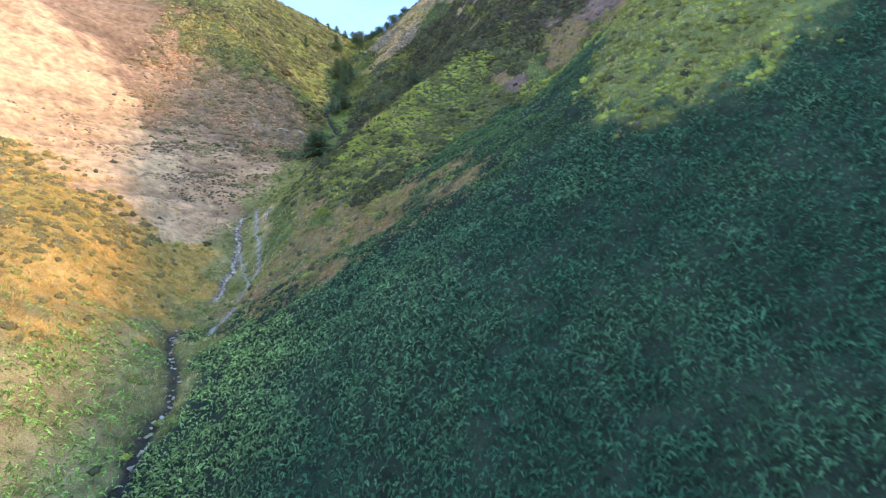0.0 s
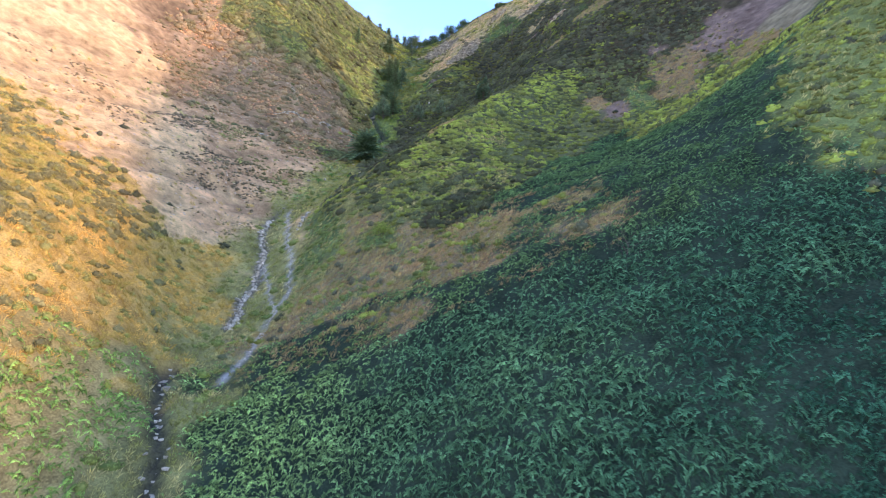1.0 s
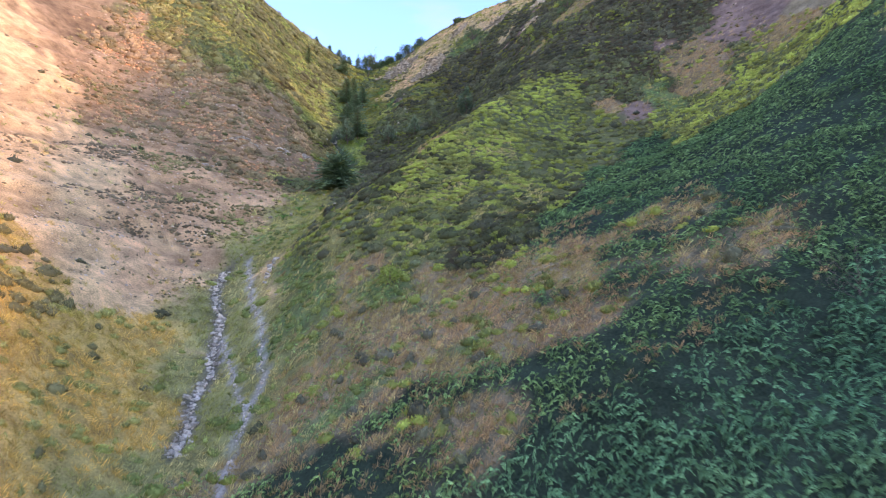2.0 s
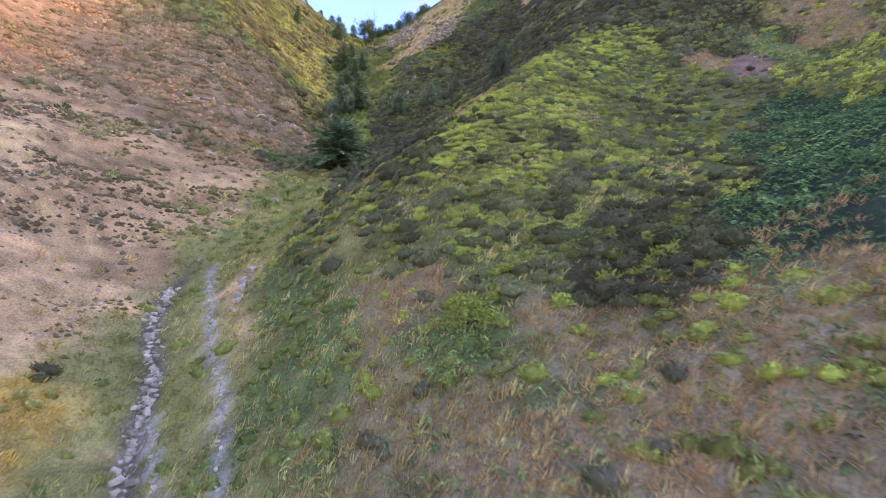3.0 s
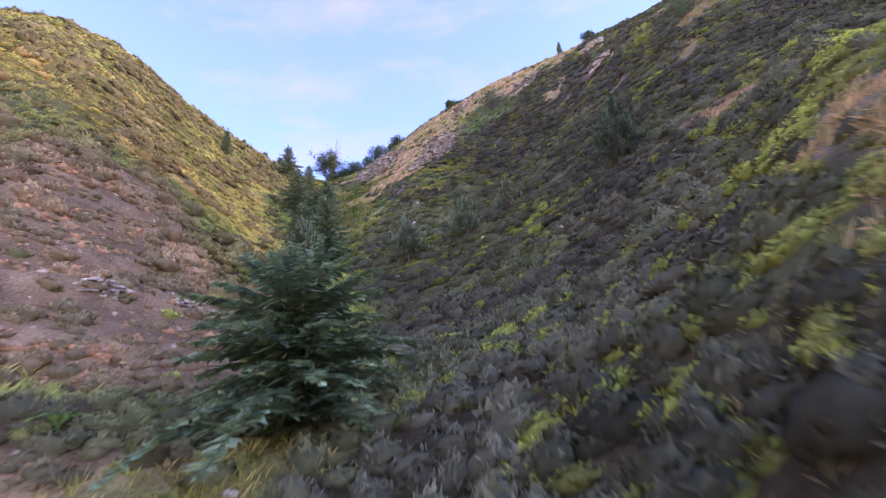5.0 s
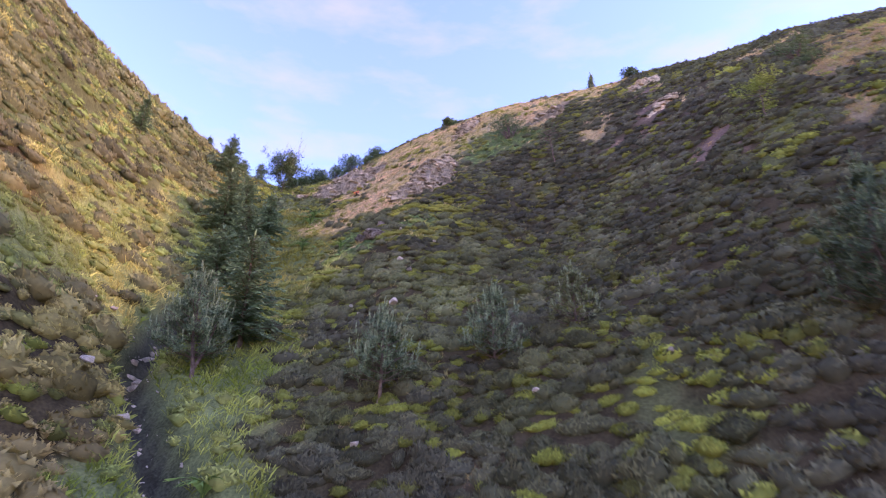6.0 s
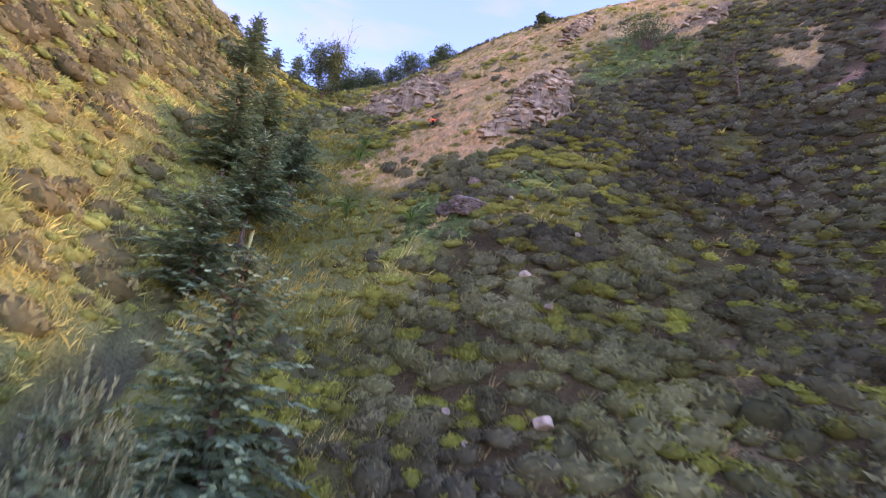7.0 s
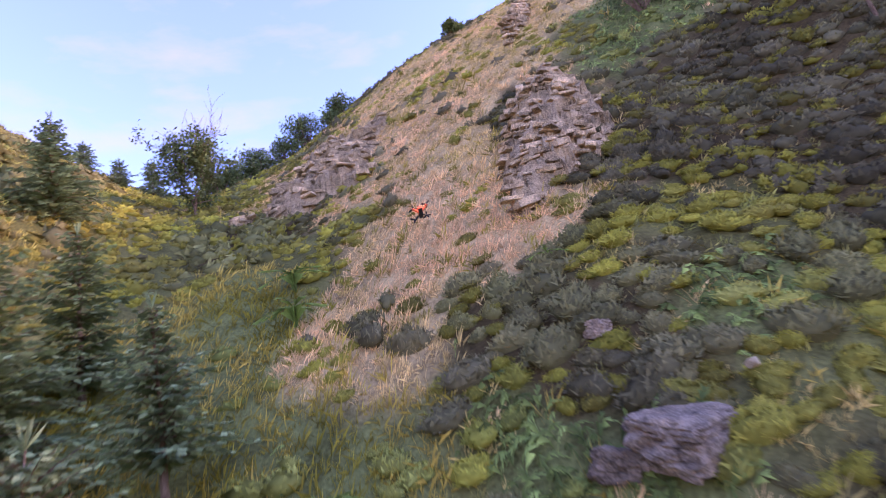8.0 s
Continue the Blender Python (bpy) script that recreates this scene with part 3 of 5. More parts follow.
def grow(name, label, category, templates, mat, spacing, chance, size, tall, tints, seed, box=SEEN, lie=0.0, shrink=None, roll=0.0, smooth=False):
    """A sheet of one plant over the hillside. chance: its share of the places, from the shares of cover; size: least and most width."""
    x, y, r = spots_on(spacing, box, seed)
    w = kinds_at(x, y)
    p = chance(w, x, y)
    if box is SEEN:
        # the growth thins out unevenly towards its far limits
        rim = np.minimum(np.minimum(x - box[0], box[1] + 3 - x), np.minimum(y - box[2], box[3] + 6 - y))
        p = p * np.clip(rim / 5 + 0.5 * fractal(x, y, 5.0, 10, 3), 0, 1)
    bare = (np.abs(x - bed_x(y)) < np.interp(y, [77, 81], [0.3, 0.55]) * stream_open(y)) | ((np.abs(x - np.interp(y, PATH_Y, PATH_X)) < 0.17) & (y > 37) & (y < 59)) | ((np.abs(x - np.interp(y, FORK_Y, FORK_X)) < 0.13) & (y > 44.4) & (y < 51.6))
    keep = (r.rand(len(x)) < p) & ~bare
    x, y, w = x[keep], y[keep], w[:, keep]
    k = (size[0] + (size[1] - size[0]) * r.rand(len(x)) ** 1.4) * (shrink(w, x, y) if shrink else 1)
    scale = np.stack([k, k * r.uniform(0.75, 1.25, len(x)), k * tall * r.uniform(0.7, 1.3, len(x))], -1)
    tint = tints(w, x, y, r)
    turn, n = r.uniform(0, 2 * math.pi, len(x)), slopes(x, y)
    if lie:
        # cushions lie along the contours
        turn = np.arctan2(n[:, 0], -n[:, 1]) + r.normal(0, 0.45 if smooth else 0.85, len(x)) + math.pi * r.randint(0, 2, len(x))
        scale[:, 0] *= lie
        scale[:, 1] *= 0.85
    sets = [(templates, np.full(len(x), True))]
    if isinstance(templates, tuple):
        close = ((x > -11) & (x < -2) & (y > 51) & (y < 62)) | ((x > -10) & (x < -2.5) & (y > 78) & (y < 87)) | ((x > -9) & (x < -1) & (y > 89) & (y < 101))
        far = (x < -25) | (x > 11) | (y > 106)
        bank = (x > -21) & (x < -13.5) & (y > 84) & (y < 104)
        sets = list(zip(templates, (close, ~close & ~far & ~bank, far & ~close & ~bank, bank)))
    rise = roll * humps(x, y) if roll else 0.0
    at, made, base = np.stack([x, y, ground(x, y) - 0.02 + rise], -1), [], 0
    for kinds, own in sets:
        if own.any():
            v, f, c = scatter(kinds, at[own], turn[own], scale[own], n[own], tint[own], 0.5 if smooth else 1.0)
            made.append((v, f + base, c))
            base += len(v)
    v, f, c = (np.concatenate(q) for q in zip(*made))
    tagged(new(name, bulk_mesh(name, v, f, mat, c, smooth=smooth)), label, category, kind="stuff")
    return len(f)


def blend(a, b, t):
    return np.array(a) * (1 - t[:, None]) + np.array(b) * t[:, None]


def patchy(x, y, size, k, hard=1.6):
    return np.clip(0.5 + hard * 0.5 * fractal(x, y, size, k, 3), 0, 1)


def humps(x, y):
    """The roll of the low growth, in humps of about a metre: about -1 to 1."""
    return np.clip(1.3 * value_noise(x * 0.75, y, 0.8, 4) + 0.5 * value_noise(x, y, 0.4, 7), -1, 1)


def stripes(x, y):
    """Thin lines along the contours of the left bank, where growth finds a foothold: about -1 to 1."""
    z = smooth_height(x, y)
    return np.clip(1.9 * fractal(0.16 * x + 0.05 * y, z, 0.62, 5, 3), -1, 1)


def heather_tint(w, x, y, r):
    green = np.clip(0.2 + patchy(x, y, 3.0, 5) * 0.8 + 0.25 * share(w, "bilberry", "spur"), 0, 1) * (1 - 0.6 * share(w, "red_heath"))
    upper = np.clip((y - 70) / 4, 0, 1) * np.clip((x + 5) / 4, 0, 1)
    green = green * (1 - 0.4 * upper)
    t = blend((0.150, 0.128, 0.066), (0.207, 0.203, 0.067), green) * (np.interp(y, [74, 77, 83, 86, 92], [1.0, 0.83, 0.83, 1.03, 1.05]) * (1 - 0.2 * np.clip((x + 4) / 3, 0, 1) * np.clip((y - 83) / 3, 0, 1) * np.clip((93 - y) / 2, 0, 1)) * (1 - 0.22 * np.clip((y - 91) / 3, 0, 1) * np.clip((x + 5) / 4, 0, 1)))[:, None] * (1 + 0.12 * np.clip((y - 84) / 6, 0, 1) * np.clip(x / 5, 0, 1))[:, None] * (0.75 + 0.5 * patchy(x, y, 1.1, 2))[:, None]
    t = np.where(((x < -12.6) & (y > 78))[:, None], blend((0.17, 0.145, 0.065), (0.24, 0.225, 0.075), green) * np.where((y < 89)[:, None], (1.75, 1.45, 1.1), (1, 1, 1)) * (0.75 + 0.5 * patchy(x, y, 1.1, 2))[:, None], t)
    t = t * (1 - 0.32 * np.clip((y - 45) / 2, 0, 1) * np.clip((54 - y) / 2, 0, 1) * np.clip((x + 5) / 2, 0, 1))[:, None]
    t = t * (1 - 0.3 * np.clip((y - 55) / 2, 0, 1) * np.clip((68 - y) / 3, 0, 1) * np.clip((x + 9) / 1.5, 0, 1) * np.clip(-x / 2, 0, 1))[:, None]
    t = t + (blend((0.40, 0.285, 0.11), (0.68, 0.405, 0.165), patchy(x, y, 1.7, 6, 2.2)) - t) * (share(w, "red_heath") * 0.85)[:, None]
    t = t + (np.where((y < 60)[:, None], (0.40, 0.315, 0.10), (0.26, 0.235, 0.08)) - t) * (share(w, "gold") * 0.8)[:, None]
    t = t + (np.array((0.25, 0.21, 0.10)) - t) * (share(w, "straw", "scree") * 0.8)[:, None]
    return t * r.uniform(0.82, 1.18, len(x))[:, None]


def bilberry_tint(w, x, y, r):
    t = blend((0.29, 0.275, 0.06), (0.54, 0.555, 0.075), patchy(x, y, 1.5, 7)) * (1 - 0.12 * share(w, "spur") - 0.35 * share(w, "heather"))[:, None]
    t = np.where(((y > 78) & (x > -15))[:, None], t * blend((0.80, 0.80, 0.76), (0.82, 0.74, 0.7), np.clip((y - 91) / 3, 0, 1)), t)
    t = np.where((x < -15)[:, None], blend((0.15, 0.17, 0.05), (0.33, 0.39, 0.08), patchy(x, y, 3.2, 6, 2.2)), t)
    t = np.where(((x < -15) & (y < 91))[:, None], t * np.array((1.35, 1.05, 1.0)), t)
    t = t + (blend((0.24, 0.27, 0.06), (0.39, 0.385, 0.085), patchy(x, y, 1.6, 4)) - t) * share(w, "leafy", "grass")[:, None]
    t = np.where(((y > 90) & (x > -15))[:, None], t * (1 - 0.1 * share(w, "leafy"))[:, None], t)
    t = t + (np.where((y < 60)[:, None], (0.55, 0.46, 0.11), (0.40, 0.45, 0.09)) - t) * (share(w, "gold") * 0.6)[:, None]
    return t * r.uniform(0.85, 1.15, len(x))[:, None]


def bracken_tint(w, x, y, r):
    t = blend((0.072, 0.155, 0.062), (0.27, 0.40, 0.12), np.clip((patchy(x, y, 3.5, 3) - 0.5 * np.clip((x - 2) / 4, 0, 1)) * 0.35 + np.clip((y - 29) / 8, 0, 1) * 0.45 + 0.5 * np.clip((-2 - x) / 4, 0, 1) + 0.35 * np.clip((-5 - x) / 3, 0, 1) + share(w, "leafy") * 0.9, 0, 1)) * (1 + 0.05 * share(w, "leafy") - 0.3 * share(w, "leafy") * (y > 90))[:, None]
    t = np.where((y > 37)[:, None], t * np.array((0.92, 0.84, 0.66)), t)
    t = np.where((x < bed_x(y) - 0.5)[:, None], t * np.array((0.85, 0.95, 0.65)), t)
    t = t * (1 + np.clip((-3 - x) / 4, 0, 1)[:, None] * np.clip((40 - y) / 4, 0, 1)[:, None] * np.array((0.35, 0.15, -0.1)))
    return t * r.uniform(0.5, 1.5, len(x))[:, None]


def straw_tint(w, x, y, r):
    t = blend((0.74, 0.535, 0.31), (0.62, 0.51, 0.25), patchy(x, y, 2.0, 2))
    t = np.where((y > 90)[:, None], t * np.array((1.24, 1.08, 0.84)), t * np.array((0.80, 0.655, 0.42)))
    return t * r.uniform(0.7, 1.25, len(x))[:, None]


def grass_tint(w, x, y, r):
    t = blend((0.36, 0.325, 0.065), (0.72, 0.55, 0.175), patchy(x, y, 1.6, 8, 2.2))
    t = np.where((y > 71)[:, None], t * blend((0.60, 0.80, 0.42), (0.78, 0.74, 0.42), np.clip((y - 90) / 4, 0, 1)), t)
    t = np.where(((y > 58) & (y < 71))[:, None], t * np.array((0.94, 0.95, 0.74)), t)
    return t * r.uniform(0.7, 1.25, len(x))[:, None]


def gold_tint(w, x, y, r):
    # golden grass; below y = 60 its tint also carries the low sun's glow
    return blend((0.80, 0.55, 0.15), (0.46, 0.39, 0.10), patchy(x, y, 2.4, 10)) * np.where((y > 60)[:, None], (0.78, 0.98, 0.82), (1.08, 0.95, 0.68)) * r.uniform(0.7, 1.25, len(x))[:, None]


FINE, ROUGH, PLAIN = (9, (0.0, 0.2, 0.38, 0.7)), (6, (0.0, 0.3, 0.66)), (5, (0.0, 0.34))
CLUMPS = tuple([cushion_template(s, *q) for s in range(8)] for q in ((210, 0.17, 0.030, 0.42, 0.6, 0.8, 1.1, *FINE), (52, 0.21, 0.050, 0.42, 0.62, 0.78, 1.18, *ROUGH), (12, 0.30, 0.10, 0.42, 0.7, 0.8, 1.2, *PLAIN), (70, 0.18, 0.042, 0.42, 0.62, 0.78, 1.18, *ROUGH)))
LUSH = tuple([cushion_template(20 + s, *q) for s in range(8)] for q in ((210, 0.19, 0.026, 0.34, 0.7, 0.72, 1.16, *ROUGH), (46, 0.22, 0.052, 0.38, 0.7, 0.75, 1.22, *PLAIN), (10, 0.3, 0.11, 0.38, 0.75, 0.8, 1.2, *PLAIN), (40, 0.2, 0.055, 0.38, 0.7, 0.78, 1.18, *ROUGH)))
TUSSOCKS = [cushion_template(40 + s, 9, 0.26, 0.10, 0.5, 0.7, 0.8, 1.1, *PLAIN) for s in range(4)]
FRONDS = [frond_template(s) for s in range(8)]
TUFTS = [tuft_template(s, 12, 0.8, 0.036) for s in range(6)]
HAY = [tuft_template(70 + s, 22, 0.75, 0.023, 0.26) for s in range(6)]

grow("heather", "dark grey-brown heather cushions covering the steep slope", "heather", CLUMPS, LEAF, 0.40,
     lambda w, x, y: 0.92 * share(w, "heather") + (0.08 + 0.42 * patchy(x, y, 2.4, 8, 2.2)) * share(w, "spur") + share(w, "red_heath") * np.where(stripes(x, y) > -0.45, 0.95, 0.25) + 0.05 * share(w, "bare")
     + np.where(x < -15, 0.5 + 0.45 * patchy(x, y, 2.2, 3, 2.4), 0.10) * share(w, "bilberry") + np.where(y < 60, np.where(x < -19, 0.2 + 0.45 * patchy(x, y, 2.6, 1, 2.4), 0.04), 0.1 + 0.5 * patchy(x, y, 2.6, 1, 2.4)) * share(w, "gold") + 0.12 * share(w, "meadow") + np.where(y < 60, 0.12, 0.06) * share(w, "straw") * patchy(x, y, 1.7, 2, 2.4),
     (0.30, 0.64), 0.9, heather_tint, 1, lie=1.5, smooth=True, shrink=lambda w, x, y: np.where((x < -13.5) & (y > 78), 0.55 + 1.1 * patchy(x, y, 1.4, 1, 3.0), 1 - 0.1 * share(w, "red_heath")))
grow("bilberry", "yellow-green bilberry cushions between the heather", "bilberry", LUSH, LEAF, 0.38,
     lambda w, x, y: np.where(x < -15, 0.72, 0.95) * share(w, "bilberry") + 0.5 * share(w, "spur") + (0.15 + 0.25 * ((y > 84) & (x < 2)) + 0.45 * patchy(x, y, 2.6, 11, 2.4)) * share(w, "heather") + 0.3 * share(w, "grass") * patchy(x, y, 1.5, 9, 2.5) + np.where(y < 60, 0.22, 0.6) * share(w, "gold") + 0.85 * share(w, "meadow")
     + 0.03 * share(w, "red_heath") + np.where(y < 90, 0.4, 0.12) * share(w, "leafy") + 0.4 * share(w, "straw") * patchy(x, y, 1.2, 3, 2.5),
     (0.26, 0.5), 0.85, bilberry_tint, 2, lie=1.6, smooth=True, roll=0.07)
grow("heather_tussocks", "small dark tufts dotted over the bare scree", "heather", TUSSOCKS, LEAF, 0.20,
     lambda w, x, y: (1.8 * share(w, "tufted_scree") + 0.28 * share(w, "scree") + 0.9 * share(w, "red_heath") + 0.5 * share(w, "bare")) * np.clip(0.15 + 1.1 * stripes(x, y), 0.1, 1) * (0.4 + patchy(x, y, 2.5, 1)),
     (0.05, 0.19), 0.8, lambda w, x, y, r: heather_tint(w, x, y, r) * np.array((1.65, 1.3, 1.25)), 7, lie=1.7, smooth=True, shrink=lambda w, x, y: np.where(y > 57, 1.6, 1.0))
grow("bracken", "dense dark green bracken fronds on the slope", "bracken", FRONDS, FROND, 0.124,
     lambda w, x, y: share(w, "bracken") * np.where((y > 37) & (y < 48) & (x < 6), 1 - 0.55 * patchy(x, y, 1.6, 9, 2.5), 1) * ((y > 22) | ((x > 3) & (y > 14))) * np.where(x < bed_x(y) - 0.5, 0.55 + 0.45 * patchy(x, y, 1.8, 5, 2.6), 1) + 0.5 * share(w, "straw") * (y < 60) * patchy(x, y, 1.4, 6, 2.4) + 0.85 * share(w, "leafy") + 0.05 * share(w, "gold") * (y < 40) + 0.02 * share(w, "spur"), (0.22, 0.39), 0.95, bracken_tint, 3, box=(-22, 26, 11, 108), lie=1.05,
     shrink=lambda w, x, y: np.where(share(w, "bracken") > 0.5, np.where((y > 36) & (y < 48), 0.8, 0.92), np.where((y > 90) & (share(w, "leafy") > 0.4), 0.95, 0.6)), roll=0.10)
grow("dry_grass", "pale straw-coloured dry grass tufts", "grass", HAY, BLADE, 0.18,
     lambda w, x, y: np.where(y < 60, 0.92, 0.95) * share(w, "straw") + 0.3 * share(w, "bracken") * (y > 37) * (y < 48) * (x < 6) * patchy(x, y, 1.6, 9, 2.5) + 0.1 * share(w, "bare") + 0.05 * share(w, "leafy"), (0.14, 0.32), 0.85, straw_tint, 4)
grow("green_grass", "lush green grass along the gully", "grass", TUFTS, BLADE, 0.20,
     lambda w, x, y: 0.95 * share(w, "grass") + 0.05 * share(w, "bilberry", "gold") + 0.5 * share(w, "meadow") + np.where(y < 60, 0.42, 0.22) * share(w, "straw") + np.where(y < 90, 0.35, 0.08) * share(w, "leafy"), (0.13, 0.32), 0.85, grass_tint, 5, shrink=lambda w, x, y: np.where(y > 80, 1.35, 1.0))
grow("golden_grass", "golden grass on the left bank, some sun glow put into its colour", "grass", HAY, BLADE, 0.25,
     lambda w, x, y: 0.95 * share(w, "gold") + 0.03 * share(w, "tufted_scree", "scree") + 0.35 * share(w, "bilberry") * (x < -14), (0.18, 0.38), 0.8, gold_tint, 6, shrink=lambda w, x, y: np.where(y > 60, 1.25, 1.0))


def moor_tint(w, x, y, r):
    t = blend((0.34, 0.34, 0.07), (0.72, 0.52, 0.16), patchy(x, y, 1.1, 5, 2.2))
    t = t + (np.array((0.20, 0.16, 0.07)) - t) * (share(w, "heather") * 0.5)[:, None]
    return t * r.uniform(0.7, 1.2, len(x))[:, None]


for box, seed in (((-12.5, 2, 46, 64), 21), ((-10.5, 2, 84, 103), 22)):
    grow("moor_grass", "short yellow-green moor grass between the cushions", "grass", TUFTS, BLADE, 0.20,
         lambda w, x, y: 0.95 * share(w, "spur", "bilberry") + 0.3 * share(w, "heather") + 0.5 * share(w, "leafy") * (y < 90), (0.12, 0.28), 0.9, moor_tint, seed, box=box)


def chip_template(seed):
    """A loose angular stone, one metre across."""
    r = np.random.RandomState(seed)
    bm = bmesh.new()
    for _ in range(9):
        p = r.normal(0, 1, 3)
        bm.verts.new(p / np.linalg.norm(p) * (0.5, 0.42, 0.22))
    bmesh.ops.convex_hull(bm, input=bm.verts)
    bmesh.ops.triangulate(bm, faces=bm.faces)
    bm.verts.index_update()
    used = sorted({q.index for p in bm.faces for q in p.verts})
    at = {q: k for k, q in enumerate(used)}
    bm.verts.ensure_lookup_table()
    v, f = np.array([bm.verts[q].co[:] for q in used]), np.array([[at[q.index] for q in p.verts] for p in bm.faces])
    bm.free()
    return v, f, np.ones(len(v))


grow("scree_stones", "loose pinkish-grey stones lying on the scree", "stones", [chip_template(s) for s in range(6)], CHIPS, 0.24,
     lambda w, x, y: (0.7 * share(w, "scree") + 0.75 * share(w, "tufted_scree") + 0.5 * share(w, "bare") + 0.2 * share(w, "red_heath")) * (0.2 + 0.8 * patchy(x, y, 1.8, 3)) + 1.2 * share(w, "tufted_scree", "red_heath") * (ledges(x, smooth_height(x, y)) > 0.5),
     (0.05, 0.30), 0.8, lambda w, x, y, r: np.ones((len(x), 3)), 8)


# ---- trees -------------------------------------------------------------------------------------
def part(name, me, parent, label=""):
    ob = new(name, me)
    ob.parent = parent
    return tagged(ob, label)


def thing(name, at, label, category, group="", turn=0.0):
    e = new(name)
    e.empty_display_size = 0.3
    e.matrix_world = pose(*at, 0, 0, turn)
    return tagged(e, label, category, group)


def tube(points, radii, sides=6):
    v, f = [], []
    for k, (p, q) in enumerate(zip(points, radii)):
        d = (Vector(points[min(k + 1, len(points) - 1)]) - Vector(points[max(k - 1, 0)])).normalized()
        a = d.cross(Vector((0.3, 1, 0.1))).normalized()
        b = d.cross(a)
        v += [tuple(Vector(p) + (a * math.cos(t) + b * math.sin(t)) * q) for t in (2 * math.pi * i / sides for i in range(sides))]
    for k in range(len(points) - 1):
        for i in range(sides):
            j = (i + 1) % sides
            a, b, c, d = k * sides + i, k * sides + j, (k + 1) * sides + j, (k + 1) * sides + i
            f += [(a, b, c), (a, c, d)]
    return v, f


class Pieces:
    """Gathers corners and triangles for one mesh."""

    def __init__(self):
        self.v, self.f = [], []

    def add(self, v, f):
        n = len(self.v)
        self.v += v
        self.f += [tuple(i + n for i in t) for t in f]

    def leaf(self, at, ahead, side, long, wide):
        a, d, s = Vector(at), Vector(ahead).normalized() * long, Vector(side).normalized() * wide
        self.add([tuple(a), tuple(a + d * 0.45 + s), tuple(a + d), tuple(a + d * 0.45 - s)], [(0, 1, 2), (0, 2, 3)])

    def mesh(self, name, mat, tips=None, tip_mat=None):
        """One mesh; tips: more pieces of the same part, in a second material."""
        if not tips:
            return bulk_mesh(name, np.array(self.v), np.array(self.f), mat)
        me = bulk_mesh(name, np.array(self.v + tips.v), np.concatenate([np.array(self.f), np.array(tips.f) + len(self.v)]), mat)
        me.materials.append(tip_mat)
        me.polygons.foreach_set("material_index", np.repeat([0, 1], [len(self.f), len(tips.f)]).astype(np.int32))
        return me


def trunk_pieces(r, high, thick, wander=0.04):
    n, at, pts = 7, Vector((0, 0, -0.15)), []
    for k in range(n + 1):
        pts.append(tuple(at))
        at = at + Vector((r.normal(0, wander), r.normal(0, wander), high / n))
    p = Pieces()
    p.add(*tube(pts, [thick * (1 - 0.9 * k / n) for k in range(n + 1)], 7))
    return p, pts


def along(pts, t):
    k = min(int(t * (len(pts) - 1)), len(pts) - 2)
    return Vector(pts[k]).lerp(Vector(pts[k + 1]), t * (len(pts) - 1) - k)


def spruce(name, at, high, wide, label, seed, bare=0.06, dense=1.0, group="", lean=0.0, taper=0.7):
    """A young spruce: tiers of drooping boughs set with flat sprays of needles."""
    r = np.random.RandomState(seed)
    tree = thing(name, at, label, "tree", group)
    trunk, pts = trunk_pieces(r, high, 0.022 * high, 0.015 * high * 0.3)
    crown, ends, tiers = Pieces(), Pieces(), int(5 + 2.6 * high)
    for k in range(tiers):
        t = bare + (0.98 - bare) * (k + r.rand() * 0.6) / tiers
        reach = wide * 0.5 * (1 - t) ** taper * r.uniform(0.7, 1.2) + 0.05
        boughs = int(r.randint(7, 10))
        for b in range(boughs):
            a = 2 * math.pi * (b + r.uniform(-0.3, 0.3)) / boughs + k
            out, long = Vector((math.cos(a), math.sin(a), 0)), reach * r.uniform(0.65, 1.15)
            foot, lift = along(pts, t), 0.25 + 0.5 * t
            side, n = Vector((-out.y, out.x, 0)), max(4, int(long * 11 * dense))
            tipz = lambda u: lift * u * long - 0.55 * u * u * long * (1.1 - t)
            trunk.add(*tube([tuple(foot), tuple(foot + out * long * 0.55 + Vector((0, 0, tipz(0.55)))), tuple(foot + out * long * 0.95 + Vector((0, 0, tipz(0.95))))], [0.008 * high ** 0.5, 0.006, 0.003], 3))
            for i in range(n):
                u = (i + 0.6) / n
                p = foot + out * long * u + Vector((0, 0, tipz(u)))
                fan = 0.30 * long ** 0.5 * (1.15 - 0.75 * u)
                for sg in (-1, 1):
                    d = out * 0.75 + side * sg * r.uniform(0.5, 1.1) + Vector((0, 0, r.uniform(-0.55, 0.1)))
                    (ends if u > 0.72 else crown).leaf(p, d, d.cross(Vector((r.uniform(-0.4, 0.4), r.uniform(-0.4, 0.4), 1))), fan * r.uniform(0.7, 1.25), 0.045 + 0.02 * r.rand())
                d = out + Vector((r.uniform(-0.3, 0.3), r.uniform(-0.3, 0.3), r.uniform(-0.9, 0.3)))
                crown.leaf(p, d, Vector((r.uniform(-1, 1), r.uniform(-1, 1), 0.3)), fan * 0.7, 0.048)
    for _ in range(10):
        crown.leaf(pts[-1], (r.normal(0, 0.35), r.normal(0, 0.35), 1), (1, r.normal(), 0), 0.16 * high ** 0.5, 0.02)
    part("trunk", trunk.mesh("spruce_trunk", BARK), tree, "grey-brown trunk and boughs")
    part("crown", crown.mesh("spruce_crown", SPRUCE, ends, FRESH), tree, "dark green drooping needle sprays with lighter ends")
    tree.rotation_euler = (0, radians(lean), r.uniform(0, 6.28))
    return tree


